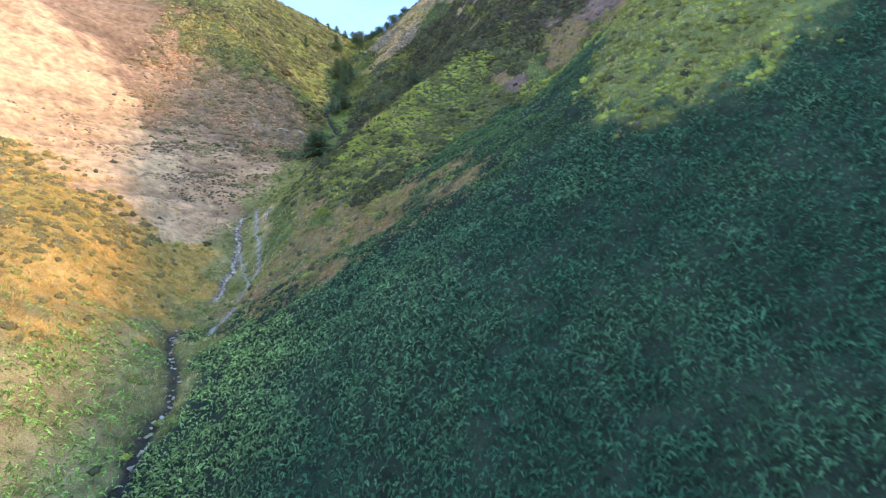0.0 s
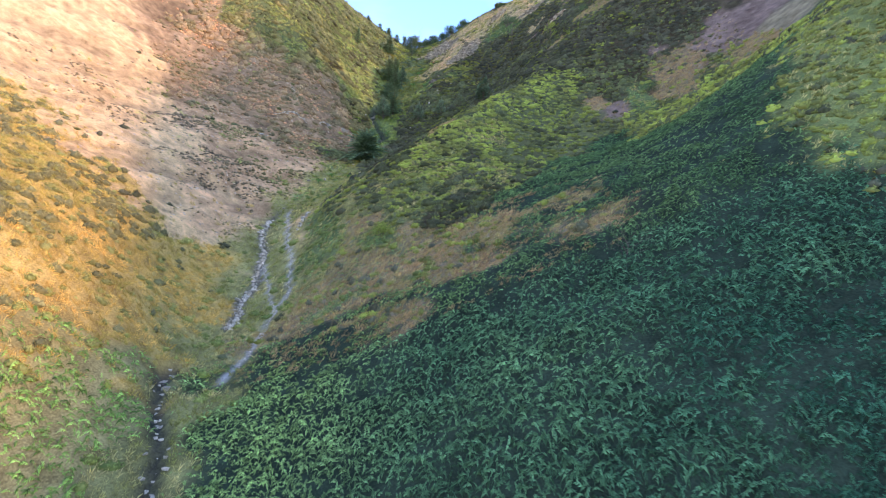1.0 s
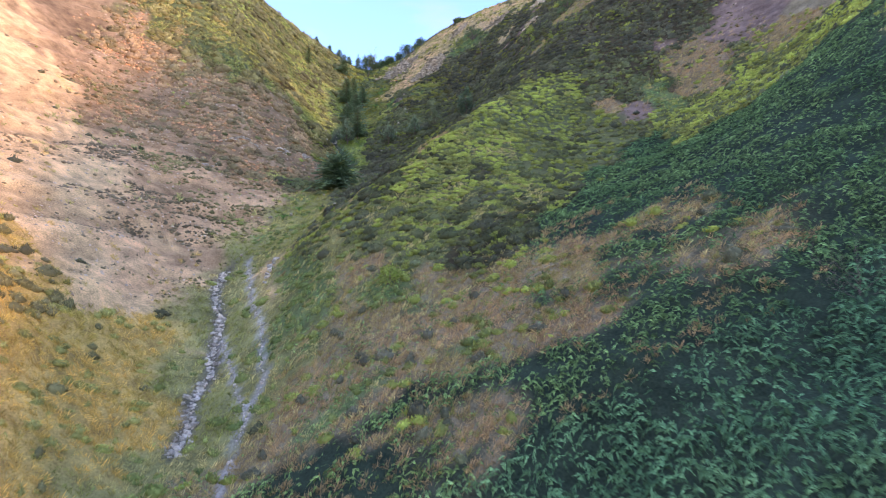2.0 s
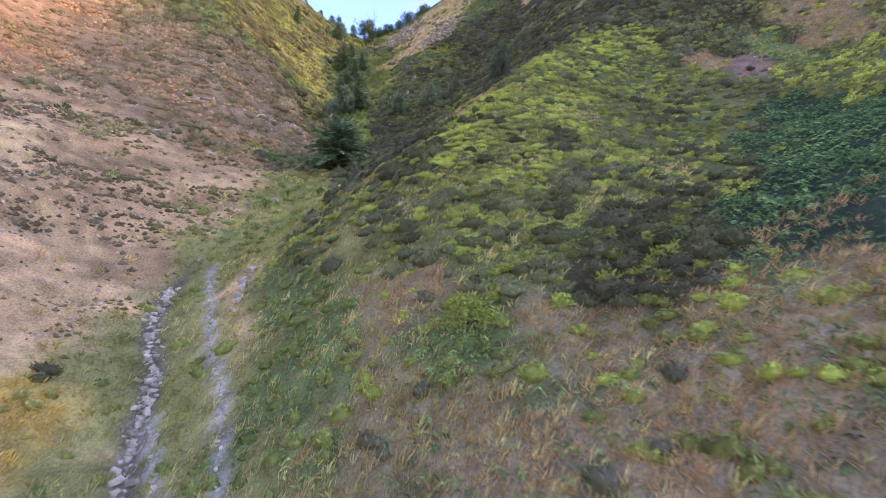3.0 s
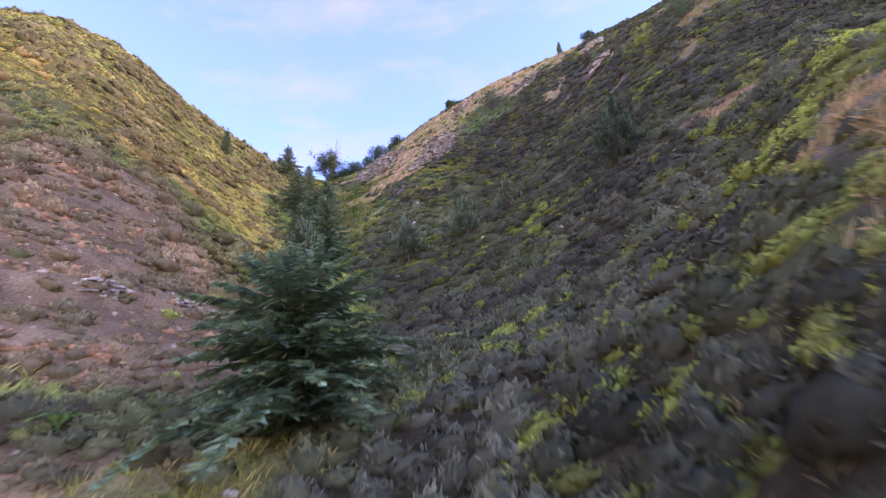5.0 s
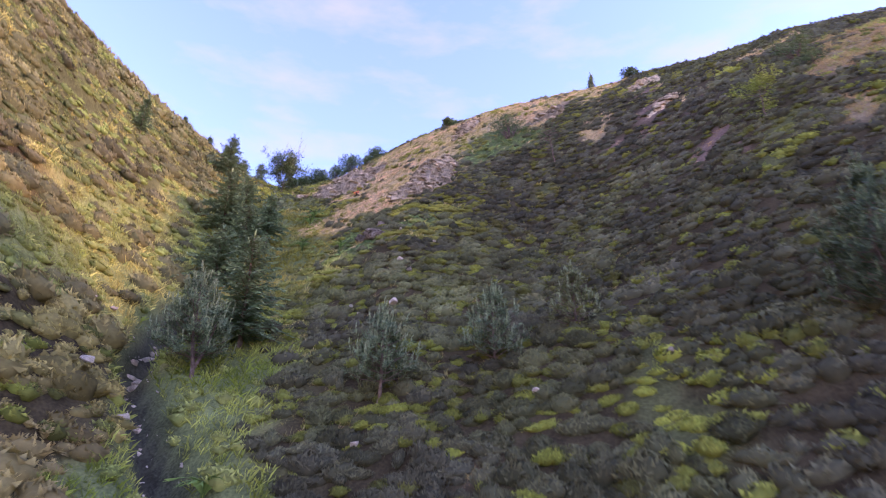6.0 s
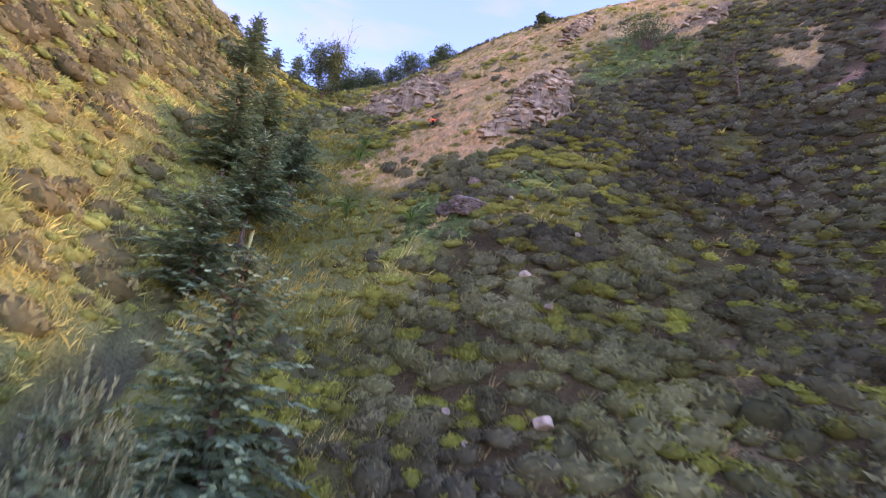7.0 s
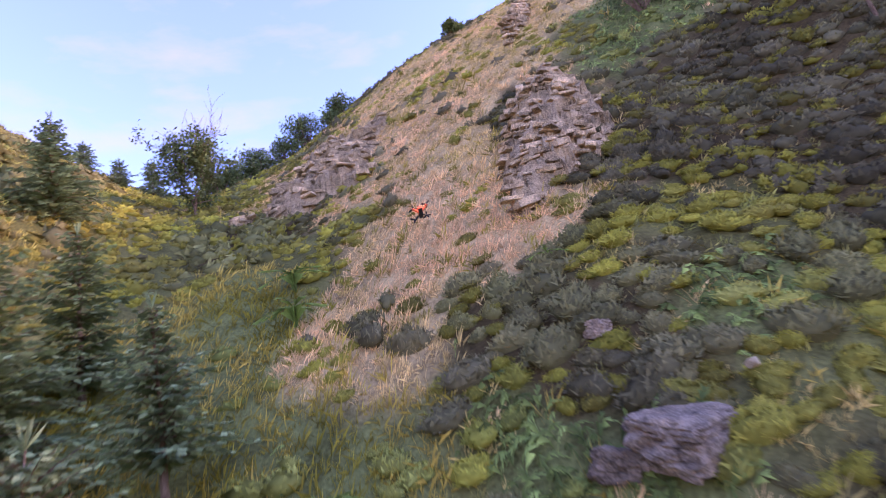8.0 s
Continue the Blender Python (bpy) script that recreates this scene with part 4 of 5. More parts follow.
def pine(name, at, high, wide, label, seed, bare=0.2, dense=1.0, group="", needles=None, fork=False):
    """A young pine: whorls of upswept limbs clothed in dark needles, each twig ending in a pale upright candle."""
    r = np.random.RandomState(seed)
    tree = thing(name, at, label, "tree", group)
    trunk, pts = trunk_pieces(r, high * 0.93, 0.02 * high, 0.012 * high)
    if fork:
        low = along(pts, 0.12)
        trunk.add(*tube([tuple(low), tuple(low + Vector((0.22, 0.1, 0.16 * high))), tuple(low + Vector((0.40, 0.2, 0.42 * high)))], [0.016 * high, 0.012 * high, 0.006 * high], 6))
    crown, candles, tiers = Pieces(), Pieces(), int(5 + 2.0 * high)
    long_needle = 0.075 + 0.018 * high

    def tuft(p, axis, size, count):
        """Dark needles that spread forward on all sides of a twig."""
        for q in range(count):
            w = 2.4 * q + r.rand()
            side = axis.cross(Vector((math.cos(w), math.sin(w), 0.2))).normalized()
            crown.leaf(p + axis * size * r.uniform(-0.6, 0.9), axis * r.uniform(0.2, 0.9) + side.cross(axis), side, long_needle * r.uniform(0.8, 1.3), 0.015)

    def candle(p, axis, size):
        """A pale upright shoot with short needles pressed to its stem."""
        for q in range(11):
            w = 2.4 * q + r.rand()
            side = axis.cross(Vector((math.cos(w), math.sin(w), 0.2))).normalized()
            candles.leaf(p + axis * size * (0.1 * q - 0.1), axis + side.cross(axis) * r.uniform(0.25, 0.5), side, size * 0.36, 0.018)

    for k in range(tiers):
        t = bare + (0.93 - bare) * (k + 0.3 * r.rand()) / tiers
        rel = (t - bare) / (1 - bare)
        shape = min(1, 0.75 + 1.8 * rel) * (1 - rel) ** 1.2 + 0.03
        limbs = int(r.randint(5, 8))
        for b in range(limbs):
            a = 2 * math.pi * (b + r.uniform(-0.35, 0.35)) / limbs + 0.7 * k
            out, long = Vector((math.cos(a), math.sin(a), 0)), wide * 0.5 * shape * r.uniform(0.7, 1.12)
            foot, up = along(pts, t), r.uniform(0.25, 0.5) + 0.45 * rel
            tip = foot + out * long + Vector((0, 0, up * long))
            trunk.add(*tube([tuple(foot), tuple(foot.lerp(tip, 0.6) - Vector((0, 0, 0.08 * long))), tuple(tip)], [0.014, 0.010, 0.005], 3))
            for i in range(max(3, int(long * 8 * dense))):
                u = 0.3 + 0.7 * r.rand() ** 0.7
                p = foot.lerp(tip, u) + Vector(r.normal(0, 0.09, 3)) * (0.6 + long) * u
                axis = (out * 0.7 + Vector((r.normal(0, 0.3), r.normal(0, 0.3), 0.8))).normalized()
                tuft(p, axis, 0.11, 15)
                if u > 0.55 and r.rand() < 0.45 + 0.3 * rel:
                    candle(p + axis * 0.06, Vector((out.x * 0.15 + r.normal(0, 0.07), out.y * 0.15 + r.normal(0, 0.07), 1)).normalized(), (0.11 + 0.035 * high) * r.uniform(0.8, 1.4))
    for k in range(5):
        candle(Vector(pts[-1]) + Vector((r.normal(0, 0.05), r.normal(0, 0.05), 0.08 - 0.07 * k)), Vector((r.normal(0, 0.12), r.normal(0, 0.12), 1)).normalized(), (0.3 - 0.03 * k) * (high / 3) ** 0.5)
    tuft(Vector(pts[-1]), Vector((0, 0, 1)), 0.14, 40)
    part("trunk", trunk.mesh("pine_trunk", BARK), tree, "grey-brown trunk and limbs")
    part("crown", crown.mesh("pine_crown", needles or PINE, candles, PINE if needles is DARKPINE else CANDLE), tree, "dark blue-green needles with pale upright shoots")
    return tree


def broadleaf(name, at, high, wide, label, seed, leaves=900, leafy=BROAD, low=0.35, size=0.09, twigs=60, group="", category="tree", bald=1.0):
    """A small open tree: a stem, forking limbs, twigs and loose leaves with gaps between them."""
    r = np.random.RandomState(seed)
    tree = thing(name, at, label, category, group)
    trunk, pts = trunk_pieces(r, high * 0.9, 0.016 * high, 0.02 * high)
    crown, ends = Pieces(), []
    for k in range(int(10 + 4 * high)):
        t = low + (0.97 - low) * r.rand()
        a, foot = r.uniform(0, 2 * math.pi), along(pts, t)
        long = wide * 0.5 * math.sin(math.pi * (0.25 + 0.7 * t)) * r.uniform(0.5, 1.1)
        tip = foot + Vector((math.cos(a) * long, math.sin(a) * long, long * r.uniform(0.4, 1.0)))
        trunk.add(*tube([tuple(foot), tuple(foot.lerp(tip, 0.5) + Vector(r.normal(0, 0.04 * high, 3))), tuple(tip)], [0.006 * high, 0.004 * high, 0.0015 * high], 4))
        ends += [(foot.lerp(tip, u), tip - foot) for u in (0.5, 0.75, 1.0)]
    for _ in range(twigs):
        p, d = ends[r.randint(len(ends))]
        q = p + (d.normalized() + Vector(r.normal(0, 0.5, 3)) + Vector((0, 0, 0.5))) * 0.08 * high
        trunk.add(*tube([tuple(p), tuple(q)], [0.0022 * high, 0.0008 * high], 3))
        ends.append((q, q - p))
    ends = [e for e in ends if e[0].z < bald * high]
    for _ in range(leaves):
        p, d = ends[r.randint(len(ends))]
        crown.leaf(p + Vector(r.normal(0, 0.035 * high, 3)), r.normal(0, 1, 3), r.normal(0, 1, 3), size * r.uniform(0.7, 1.4), size * 0.35)
    part("trunk", trunk.mesh("stem_and_limbs", BARK), tree, "thin grey stem and twigs")
    part("crown", crown.mesh("leafy_crown", leafy), tree)
    return tree


def bush(name, at, high, wide, label, seed, leaves=900, leafy=BROAD, size=0.09, group=""):
    """A low bush: short stems and leaves gathered in uneven heads with gaps between them."""
    r = np.random.RandomState(seed)
    own = thing(name, at, label, "bush", group)
    stems, crown = Pieces(), Pieces()
    heads = []
    for k in range(int(7 + 5 * wide)):
        a, d = r.uniform(0, 2 * math.pi), math.sqrt(r.rand()) * 0.42 * wide
        top = Vector((math.cos(a) * d, math.sin(a) * d, high * r.uniform(0.35, 0.85) * (1 - 0.5 * (d / (0.5 * wide)) ** 2)))
        heads.append((top, r.uniform(0.16, 0.3) * min(wide, 1.4 * high)))
        stems.add(*tube([(0.2 * top.x, 0.2 * top.y, -0.12), (0.6 * top.x, 0.6 * top.y, 0.5 * top.z), tuple(top)], [0.02 * high, 0.014 * high, 0.006 * high], 4))
    for _ in range(leaves):
        c, q = heads[r.randint(len(heads))]
        w = Vector(r.normal(0, 1, 3)).normalized() * q * r.uniform(0.4, 1.1)
        w.z *= 0.8
        p = c + w
        if p.z > -0.05:
            crown.leaf(p, w.normalized() + Vector(r.normal(0, 0.6, 3)), r.normal(0, 1, 3), size * r.uniform(0.7, 1.4), size * 0.34)
    part("stems", stems.mesh("bush_stems", BARK), own, "thin brown stems")
    part("foliage", crown.mesh("bush_foliage", leafy), own)
    return own


def foot(x, y, sink=0.03):
    return x, y, height(x, y) - sink


spruce("spruce_tree", foot(-10.9, 69.8), 3.0, 5.4, "bushy dark green young spruce standing in the gully", 1, dense=1.9, taper=0.45)
pine("pine_tree", foot(-11.85, 87.6), 3.4, 2.7, "grey-green young pine with a forked stem beside the ditch", 2, bare=0.2, dense=1.3, fork=True)
pine("pine_tree", foot(-7.25, 84.8), 2.75, 2.1, "slim young pine with pale tips on the heather slope", 3, bare=0.28)
pine("pine_tree", foot(-4.4, 84.3), 2.3, 2.0, "small bushy pine with pale upright shoots in heather", 4, bare=0.12, dense=1.3)
pine("pine_tree", foot(-2.3, 84.0), 2.0, 1.6, "thin yellowing young pine in the heather", 5, bare=0.15, dense=0.7, needles=FADED)
pine("pine_tree", foot(0.4, 77.6), 3.2, 2.5, "dense dark young pine alone on the heather slope", 6, bare=0.08, dense=1.5, needles=DARKPINE)
WOOD = "spruces in the gully"
for k, (x, y, h, w) in enumerate(((-10.9, 89.6, 4.0, 4.2), (-11.95, 96.6, 3.5, 4.0), (-13.3, 99.7, 3.9, 3.8), (-11.1, 98.9, 3.2, 2.9), (-12.6, 101.6, 3.3, 3.2), (-12.6, 94.7, 2.9, 3.8))):
    spruce("spruce_tree", foot(x, y), h, w, "tall dark green spruce with a bare lower stem in the gully", 20 + k, bare=(0.12, 0.32, 0.1, 0.34, 0.15, 0.12)[k], group=WOOD)
spruce("spruce_tree", foot(-14.6, 107.6), 3.6, 2.9, "dark spruce at the head of the gully against the sky", 31)
broadleaf("rowan_tree", foot(-11.2, 112.0), 3.9, 1.9, "rounded dark-leaved tree with bare top twigs at the gully head", 32, leaves=6500, twigs=320, size=0.13, low=0.08, bald=0.85)
broadleaf("birch_sapling", foot(4.8, 98.2), 3.4, 2.2, "thin-stemmed birch sapling with sparse leaves among heather", 33, leaves=420, size=0.08)
broadleaf("yellow_birch", foot(8.7, 86.6), 2.4, 1.7, "small yellow-green birch bush on the heather slope", 34, leaves=2600, leafy=YELLOWLEAF, low=0.1)
bush("gorse_bush", foot(4.4, 104.0), 1.9, 3.0, "dark green bush below the crest", 35, leaves=3000)
spruce("spruce_tree", foot(-18.9, 102.0), 2.6, 1.6, "small dark conifer on the bilberry hillside", 36)

SKYLINE = "shrubs on the skyline"
for k, (x, y, h) in enumerate(((-9.3, 122.0, 1.6), (-8.2, 122.6, 1.9), (-6.6, 123.0, 1.7), (-5.0, 123.2, 2.2), (-2.6, 122.4, 1.6), (-3.6, 121.6, 1.2), (3.8, 117.0, 1.0), (16.0, 105.0, 1.1), (3.0, 116.2, 0.9), (-10.4, 121.4, 1.5))):
    bush("skyline_shrub", foot(x, y), 0.85 * h, 1.5 * h, "dark green shrub standing on the ridge line", 60 + k, leaves=int(1500 * h), size=0.15, group=SKYLINE)
for k, (x, y, h) in enumerate(((-18.6, 121.0, 1.5), (-16.9, 121.5, 1.9), (-15.2, 121.0, 1.7), (-13.6, 120.5, 2.2), (-20.6, 119.0, 1.2))):
    spruce("spruce_tree", foot(x, y), h, 1.1 * h, "distant dark conifer at the head of the valley", 80 + k, dense=0.8, group="conifers at the valley head")
pine("pine_sapling", foot(14.0, 108.0), 2.0, 0.7, "thin upright pine sapling on the ridge", 95, bare=0.1, dense=0.8)
bush("juniper_bush", foot(15.0, 65.4), 1.3, 2.2, "blue-green bush on the slope beside bare ground", 96, leaves=1600, size=0.08)
bush("yellow_fern_bush", foot(-6.1, 48.3), 0.8, 1.5, "bright yellow-green fern bush in dry grass", 97, leaves=900, leafy=YELLOWLEAF, size=0.10)
broadleaf("dead_bush", foot(5.1, 36.2), 0.9, 1.9, "leafless dark twiggy bush among the bracken", 100, leaves=150, low=0.02, twigs=420, size=0.05, category="bush")
bush("gorse_bush", foot(13.9, 88.6), 1.3, 2.4, "dark green bush among pale grass near the ridge", 101, leaves=1800)
bush("gorse_bush", foot(12.9, 87.0), 0.9, 1.5, "small dark green bush beside pale grass", 102, leaves=900)
# dark bush added in place of the shaded gap between the crag's rocks
bush("dark_gap_bush", foot(-1.5, 103.6), 0.9, 1.2, "small dark bush standing for the shaded gap in the crag", 98, leaves=900, size=0.08)
bush("willow_bush", foot(-10.3, 72.6), 1.3, 1.2, "pale grey-green willow bush behind the spruce", 99, leaves=700, size=0.07)


def fern_mesh(seed):
    v, f, shade = frond_template(seed)
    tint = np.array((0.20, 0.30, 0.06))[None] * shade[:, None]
    return bulk_mesh("fern_frond", v, f, FROND, tint)


FERN_FRONDS = [fern_mesh(60 + k) for k in range(4)]
for k, (x, y, size) in enumerate(((-9.0, 102.2, 0.9), (-9.3, 97.7, 0.8), (-13.8, 63.9, 0.7), (-13.0, 65.3, 0.6), (-10.7, 83.4, 0.7), (-8.8, 103.7, 0.8), (-11.3, 64.1, 0.5), (-5.2, 98.6, 0.4), (-7.6, 96.2, 0.6), (-14.7, 70.2, 0.5))):
    own = thing("fern", foot(x, y), "bright green fern growing in the grass", "fern", "ferns along the gully")
    for q in range(9):
        part("frond", FERN_FRONDS[(q + k) % 4], own).matrix_basis = pose(0, 0, 0.02, 0, -28 + 6 * (q % 3), 40 * q + 17 * k) @ Matrix.Diagonal((size * (0.8 + 0.08 * (q % 4)), size * 0.7, size * 1.1, 1))


# ---- rocks -------------------------------------------------------------------------------------
def rock_mesh(name, seed, size, mat, points=14, sharp=0.8):
    """A broken block of stone with chipped edges."""
    r = np.random.RandomState(seed)
    bm = bmesh.new()
    for _ in range(points):
        p = r.uniform(-1, 1, 3)
        p = np.sign(p) * np.abs(p) ** sharp
        bm.verts.new(p * np.array(size) * 0.5)
    hull = bmesh.ops.convex_hull(bm, input=bm.verts)
    bmesh.ops.delete(bm, geom=[g for g in hull["geom_interior"] if isinstance(g, bmesh.types.BMVert)], context="VERTS")
    bmesh.ops.bevel(bm, geom=list(bm.edges), offset=min(size) * 0.06, segments=1, affect="EDGES")
    me = bpy.data.meshes.new(name)
    bm.to_mesh(me)
    bm.free()
    me.materials.append(mat)
    return me


def slab_mesh(name, seed, size, mat):
    """A broken bed of rock: a box with torn corners and a chipped front."""
    r = np.random.RandomState(seed)
    bm = bmesh.new()
    for i in (-1, 1):
        for j in (-1, 1):
            for k in (-1, 1):
                p = np.array((i, j, k)) * (1 - np.abs(r.normal(0, 0.12, 3)))
                bm.verts.new(p * np.array(size) * 0.5)
    for _ in range(7):
        p = r.uniform(-1, 1, 3)
        p[r.randint(3)] = r.choice((-1, 1)) * r.uniform(0.95, 1.12)
        bm.verts.new(p * np.array(size) * 0.5)
    hull = bmesh.ops.convex_hull(bm, input=bm.verts)
    bmesh.ops.delete(bm, geom=[g for g in hull["geom_interior"] if isinstance(g, bmesh.types.BMVert)], context="VERTS")
    me = bpy.data.meshes.new(name)
    bm.to_mesh(me)
    bm.free()
    me.materials.append(mat)
    return me


SLABS = [slab_mesh("rock_slab", 200 + k, (1.0, 0.8, 0.26 + 0.06 * (k % 3)), ROCK) for k in range(10)]
COBBLES = [rock_mesh("stone", 330 + k, (1.0, 0.8, 0.6), PALE, 18) for k in range(5)]
BLOCKS = [slab_mesh("stone", 230 + k, (1.0, 0.8, 0.42), PALE) for k in range(8)]


def crag(at, to, deep, proud, count, label, seed, size=0.8, stone=ROCK):
    """An outcrop of bedded rock between two places on the slope, that many metres deep up the hill."""
    r = np.random.RandomState(seed)
    a, b = np.array(at), np.array(to)
    own = thing("rock_outcrop", foot(*((a + b) / 2)), label, "rock")
    inv, line = own.matrix_world.inverted(), math.degrees(math.atan2(b[1] - a[1], b[0] - a[0]))
    n = slopes(np.array([(a[0] + b[0]) / 2]), np.array([(a[1] + b[1]) / 2]))[0]
    up = np.array((-n[0], -n[1])) / np.hypot(n[0], n[1])
    # the mass: a rough sheet broken into dipping beds with steep fronts
    long, grid = float(np.hypot(*(b - a))), min(0.08, 0.16 * size)
    along_line = (b - a) / long
    us, vs = np.arange(-0.4, long + 0.4, grid), np.arange(-0.6, deep + 0.4, grid)
    gu, gv = (q.ravel() for q in np.meshgrid(us, vs))
    gu, gv = gu + r.uniform(-0.3, 0.3, gu.size) * grid, gv + r.uniform(-0.3, 0.3, gu.size) * grid
    x, y = (a[k] + along_line[k] * gu + up[k] * gv for k in (0, 1))
    side = np.clip(1 - np.abs(2 * gu / long - 1 + 0.35 * fractal(x, y, 1.4, seed, 2)) ** 3, 0, 1)
    rise = np.clip(1 - np.abs(2 * gv / deep - 0.85 + 0.3 * fractal(x, y, 1.2, seed + 3, 2)) ** 2.5, 0, 1)
    base = ground(x, y)
    lift = proud * np.sqrt(side * rise) * (0.75 + 0.5 * fractal(x, y, 1.5, seed + 5, 3)) * 1.35
    lift *= np.clip((gv + 0.28 + 0.2 * fractal(x, y, 0.7, seed + 7, 2)) / 0.22, 0, 1) * np.clip((gu + 0.2) / 0.4, 0, 1) * np.clip((long + 0.2 - gu) / 0.4, 0, 1)
    step = 0.40 * size
    q = (base + lift + 0.30 * gu * np.sign(0.6 * long - gu) + 0.28 * fractal(x, y, 1.1, seed + 1, 3)) / step
    low_part = q - np.floor(q)
    bed = value_noise(np.floor(q) * 3.7, gu, 0.8, seed + 2)
    shelf = (np.clip((low_part - 0.55) / 0.4, 0, 1) - low_part) * step * 0.95
    strong = np.clip(lift / 0.25, 0, 1)
    z = base - 0.12 + (lift + 0.12 + shelf + 0.10 * bed) * strong + 0.05 * strong * fractal(x, y, 0.3, seed + 4, 2)
    x, y = x - up[0] * 0.16 * bed * strong, y - up[1] * 0.16 * bed * strong
    i = (np.arange(len(vs) - 1)[:, None] * len(us) + np.arange(len(us) - 1)[None]).ravel()
    at_foot = np.array(own.matrix_world.translation)
    if proud > 0.28:
        part("rock_face", bulk_mesh("rock_face", np.stack([x, y, z], -1) - at_foot, np.stack([i, i + 1, i + 1 + len(us), i + len(us)], -1), stone), own)
    proud_of = np.where(strong > 0.55 * strong.max())[0]
    for k in range(int(1.15 * count)):
        q = proud_of[r.randint(len(proud_of))]
        ob = part("rock_slab", (SLABS if stone is ROCK else BLOCKS)[r.randint(8)], own)
        k2 = size * r.uniform(0.35, 1.1)
        ob.matrix_basis = inv @ pose(x[q], y[q], z[q] - 0.04, r.normal(6, 8), 22 * (gu[q] / long - 0.5) + r.normal(0, 7), line + r.normal(0, 24)) @ Matrix.Diagonal((k2 * r.uniform(0.7, 1.5), k2 * 0.65, k2 * r.uniform(0.5, 1.1), 1))


crag((-4.7, 100.3), (-1.3, 100.5), 4.2, 1.0, 240, "craggy outcrop of layered pinkish-grey rock rising from dry grass", 1, 0.5)
crag((-10.1, 109.5), (-5.5, 107.9), 4.6, 0.9, 240, "broad layered grey-brown rock outcrop below the crest", 2, 0.55)
crag((0.9, 108.0), (3.0, 108.6), 2.6, 0.7, 80, "dark layered rock outcrop near the ridge", 3, 0.5)
crag((5.8, 104.4), (8.6, 103.4), 1.0, 0.4, 16, "low weathered rocks below the ridge", 4, 0.6)
crag((11.6, 99.8), (13.6, 98.4), 1.2, 0.4, 16, "low weathered rocks in heather near the ridge", 5, 0.6)
crag((9.8, 95.4), (11.4, 94.4), 1.0, 0.3, 12, "low pinkish rocks in the heather", 6, 0.6)
crag((-21.4, 72.9), (-18.0, 74.2), 0.4, 0.16, 60, "thin pale ledge of rock across the red heath", 7, 0.24, PALE)
crag((-17.3, 74.5), (-13.8, 77.9), 0.5, 0.16, 80, "broken pale ledge of rock running down to the gully", 11, 0.24, PALE)
crag((-21.6, 68.2), (-19.8, 69.4), 0.6, 0.2, 30, "short pale ledge of rock in the scree", 8, 0.26, PALE)
crag((-23.6, 80.6), (-20.4, 77.2), 1.4, 0.2, 50, "pinkish broken rock on the heather bank", 9, 0.28)
crag((-14.2, 76.6), (-13.4, 77.6), 0.6, 0.25, 7, "small tan rocks at the edge of the gully", 10, 0.45)



def boulder(at, size, turn, tilt, seed, label):
    """A weathered block half sunk in the ground: a rounded slab with bedding cracks and flaked faces."""
    bm = bmesh.new()
    bmesh.ops.create_cube(bm, size=2)
    bmesh.ops.subdivide_edges(bm, edges=bm.edges, cuts=21, use_grid_fill=True)
    for v in bm.verts:
        p = v.co.copy()
        d = (abs(p.x) ** 5 + abs(p.y) ** 5 + abs(p.z) ** 5) ** 0.2
        p = Vector((p.x / d, p.y / d, p.z / d))
        big = noise.fractal(p * 1.1 + Vector((seed * 3.1, 0, 0)), 1.0, 2.0, 3)
        bed = p.z * 4.2 + 0.5 * p.x + 0.5 * noise.noise(p * 1.5 + Vector((0, seed, 0)))
        crack = max(0.0, 1 - abs(bed - round(bed)) * 7)
        flake = noise.cell(p * 2.6 + Vector((seed, 0, 0)))
        p *= 1 + 0.17 * big - 0.07 * crack + 0.07 * flake + 0.04 * noise.noise(p * 8)
        v.co = Vector((p.x * size[0], p.y * size[1], p.z * size[2])) * 0.5
    me = bpy.data.meshes.new("boulder")
    bm.to_mesh(me)
    bm.free()
    me.materials.append(BOULDER)
    ob = tagged(new("boulder", me), label, "rock")
    ob.matrix_world = pose(at[0], at[1], height(*at) + 0.16 * size[2], *tilt, turn)


boulder((-6.0, 95.6), (1.15, 0.85, 0.5), 25, (16, -4), 3, "broad lavender-grey rock half sunk in the heather")
boulder((-6.62, 96.0), (0.55, 0.5, 0.36), 60, (14, 4), 8, "small broken grey rock beside a larger one")
boulder((-5.6, 97.2), (0.34, 0.3, 0.26), 10, (10, 0), 5, "small grey rock showing through heather")
spread = np.random.RandomState(77)
for x, y, k in ((-6.2, 89.0, 0.42), (-5.4, 92.5, 0.35), (-7.5, 89.9, 0.28), (-3.7, 93.6, 0.3), (-13.9, 85.6, 0.45), (-14.1, 84.9, 0.3), (-14.5, 89.0, 0.28), (-4.2, 82.3, 0.25), (-1.8, 80.8, 0.25),
                (-7.3, 89.3, 0.2), (-5.2, 91.5, 0.3), (-3.1, 76.4, 0.22), (-13.4, 64.5, 0.42), (-14.7, 64.0, 0.36), (-11.6, 67.8, 0.25), (-10.3, 64.0, 0.28), (-4.9, 95.6, 0.22), (-7.9, 83.3, 0.25), (-15.2, 59.2, 0.3), (-12.7, 85.0, 0.35), (-14.9, 88.2, 0.3)):
    ob = tagged(new("pale_stone", COBBLES[spread.randint(5)]), "pale loose stone lying on the vegetation", "stone", "pale stones on the slope")
    ob.matrix_world = pose(x, y, height(x, y) + 0.28 * k + 0.10, *spread.uniform(-20, 20, 2), spread.uniform(0, 360)) @ Matrix.Diagonal((0.8 * k, 0.8 * k, 0.8 * k, 1))


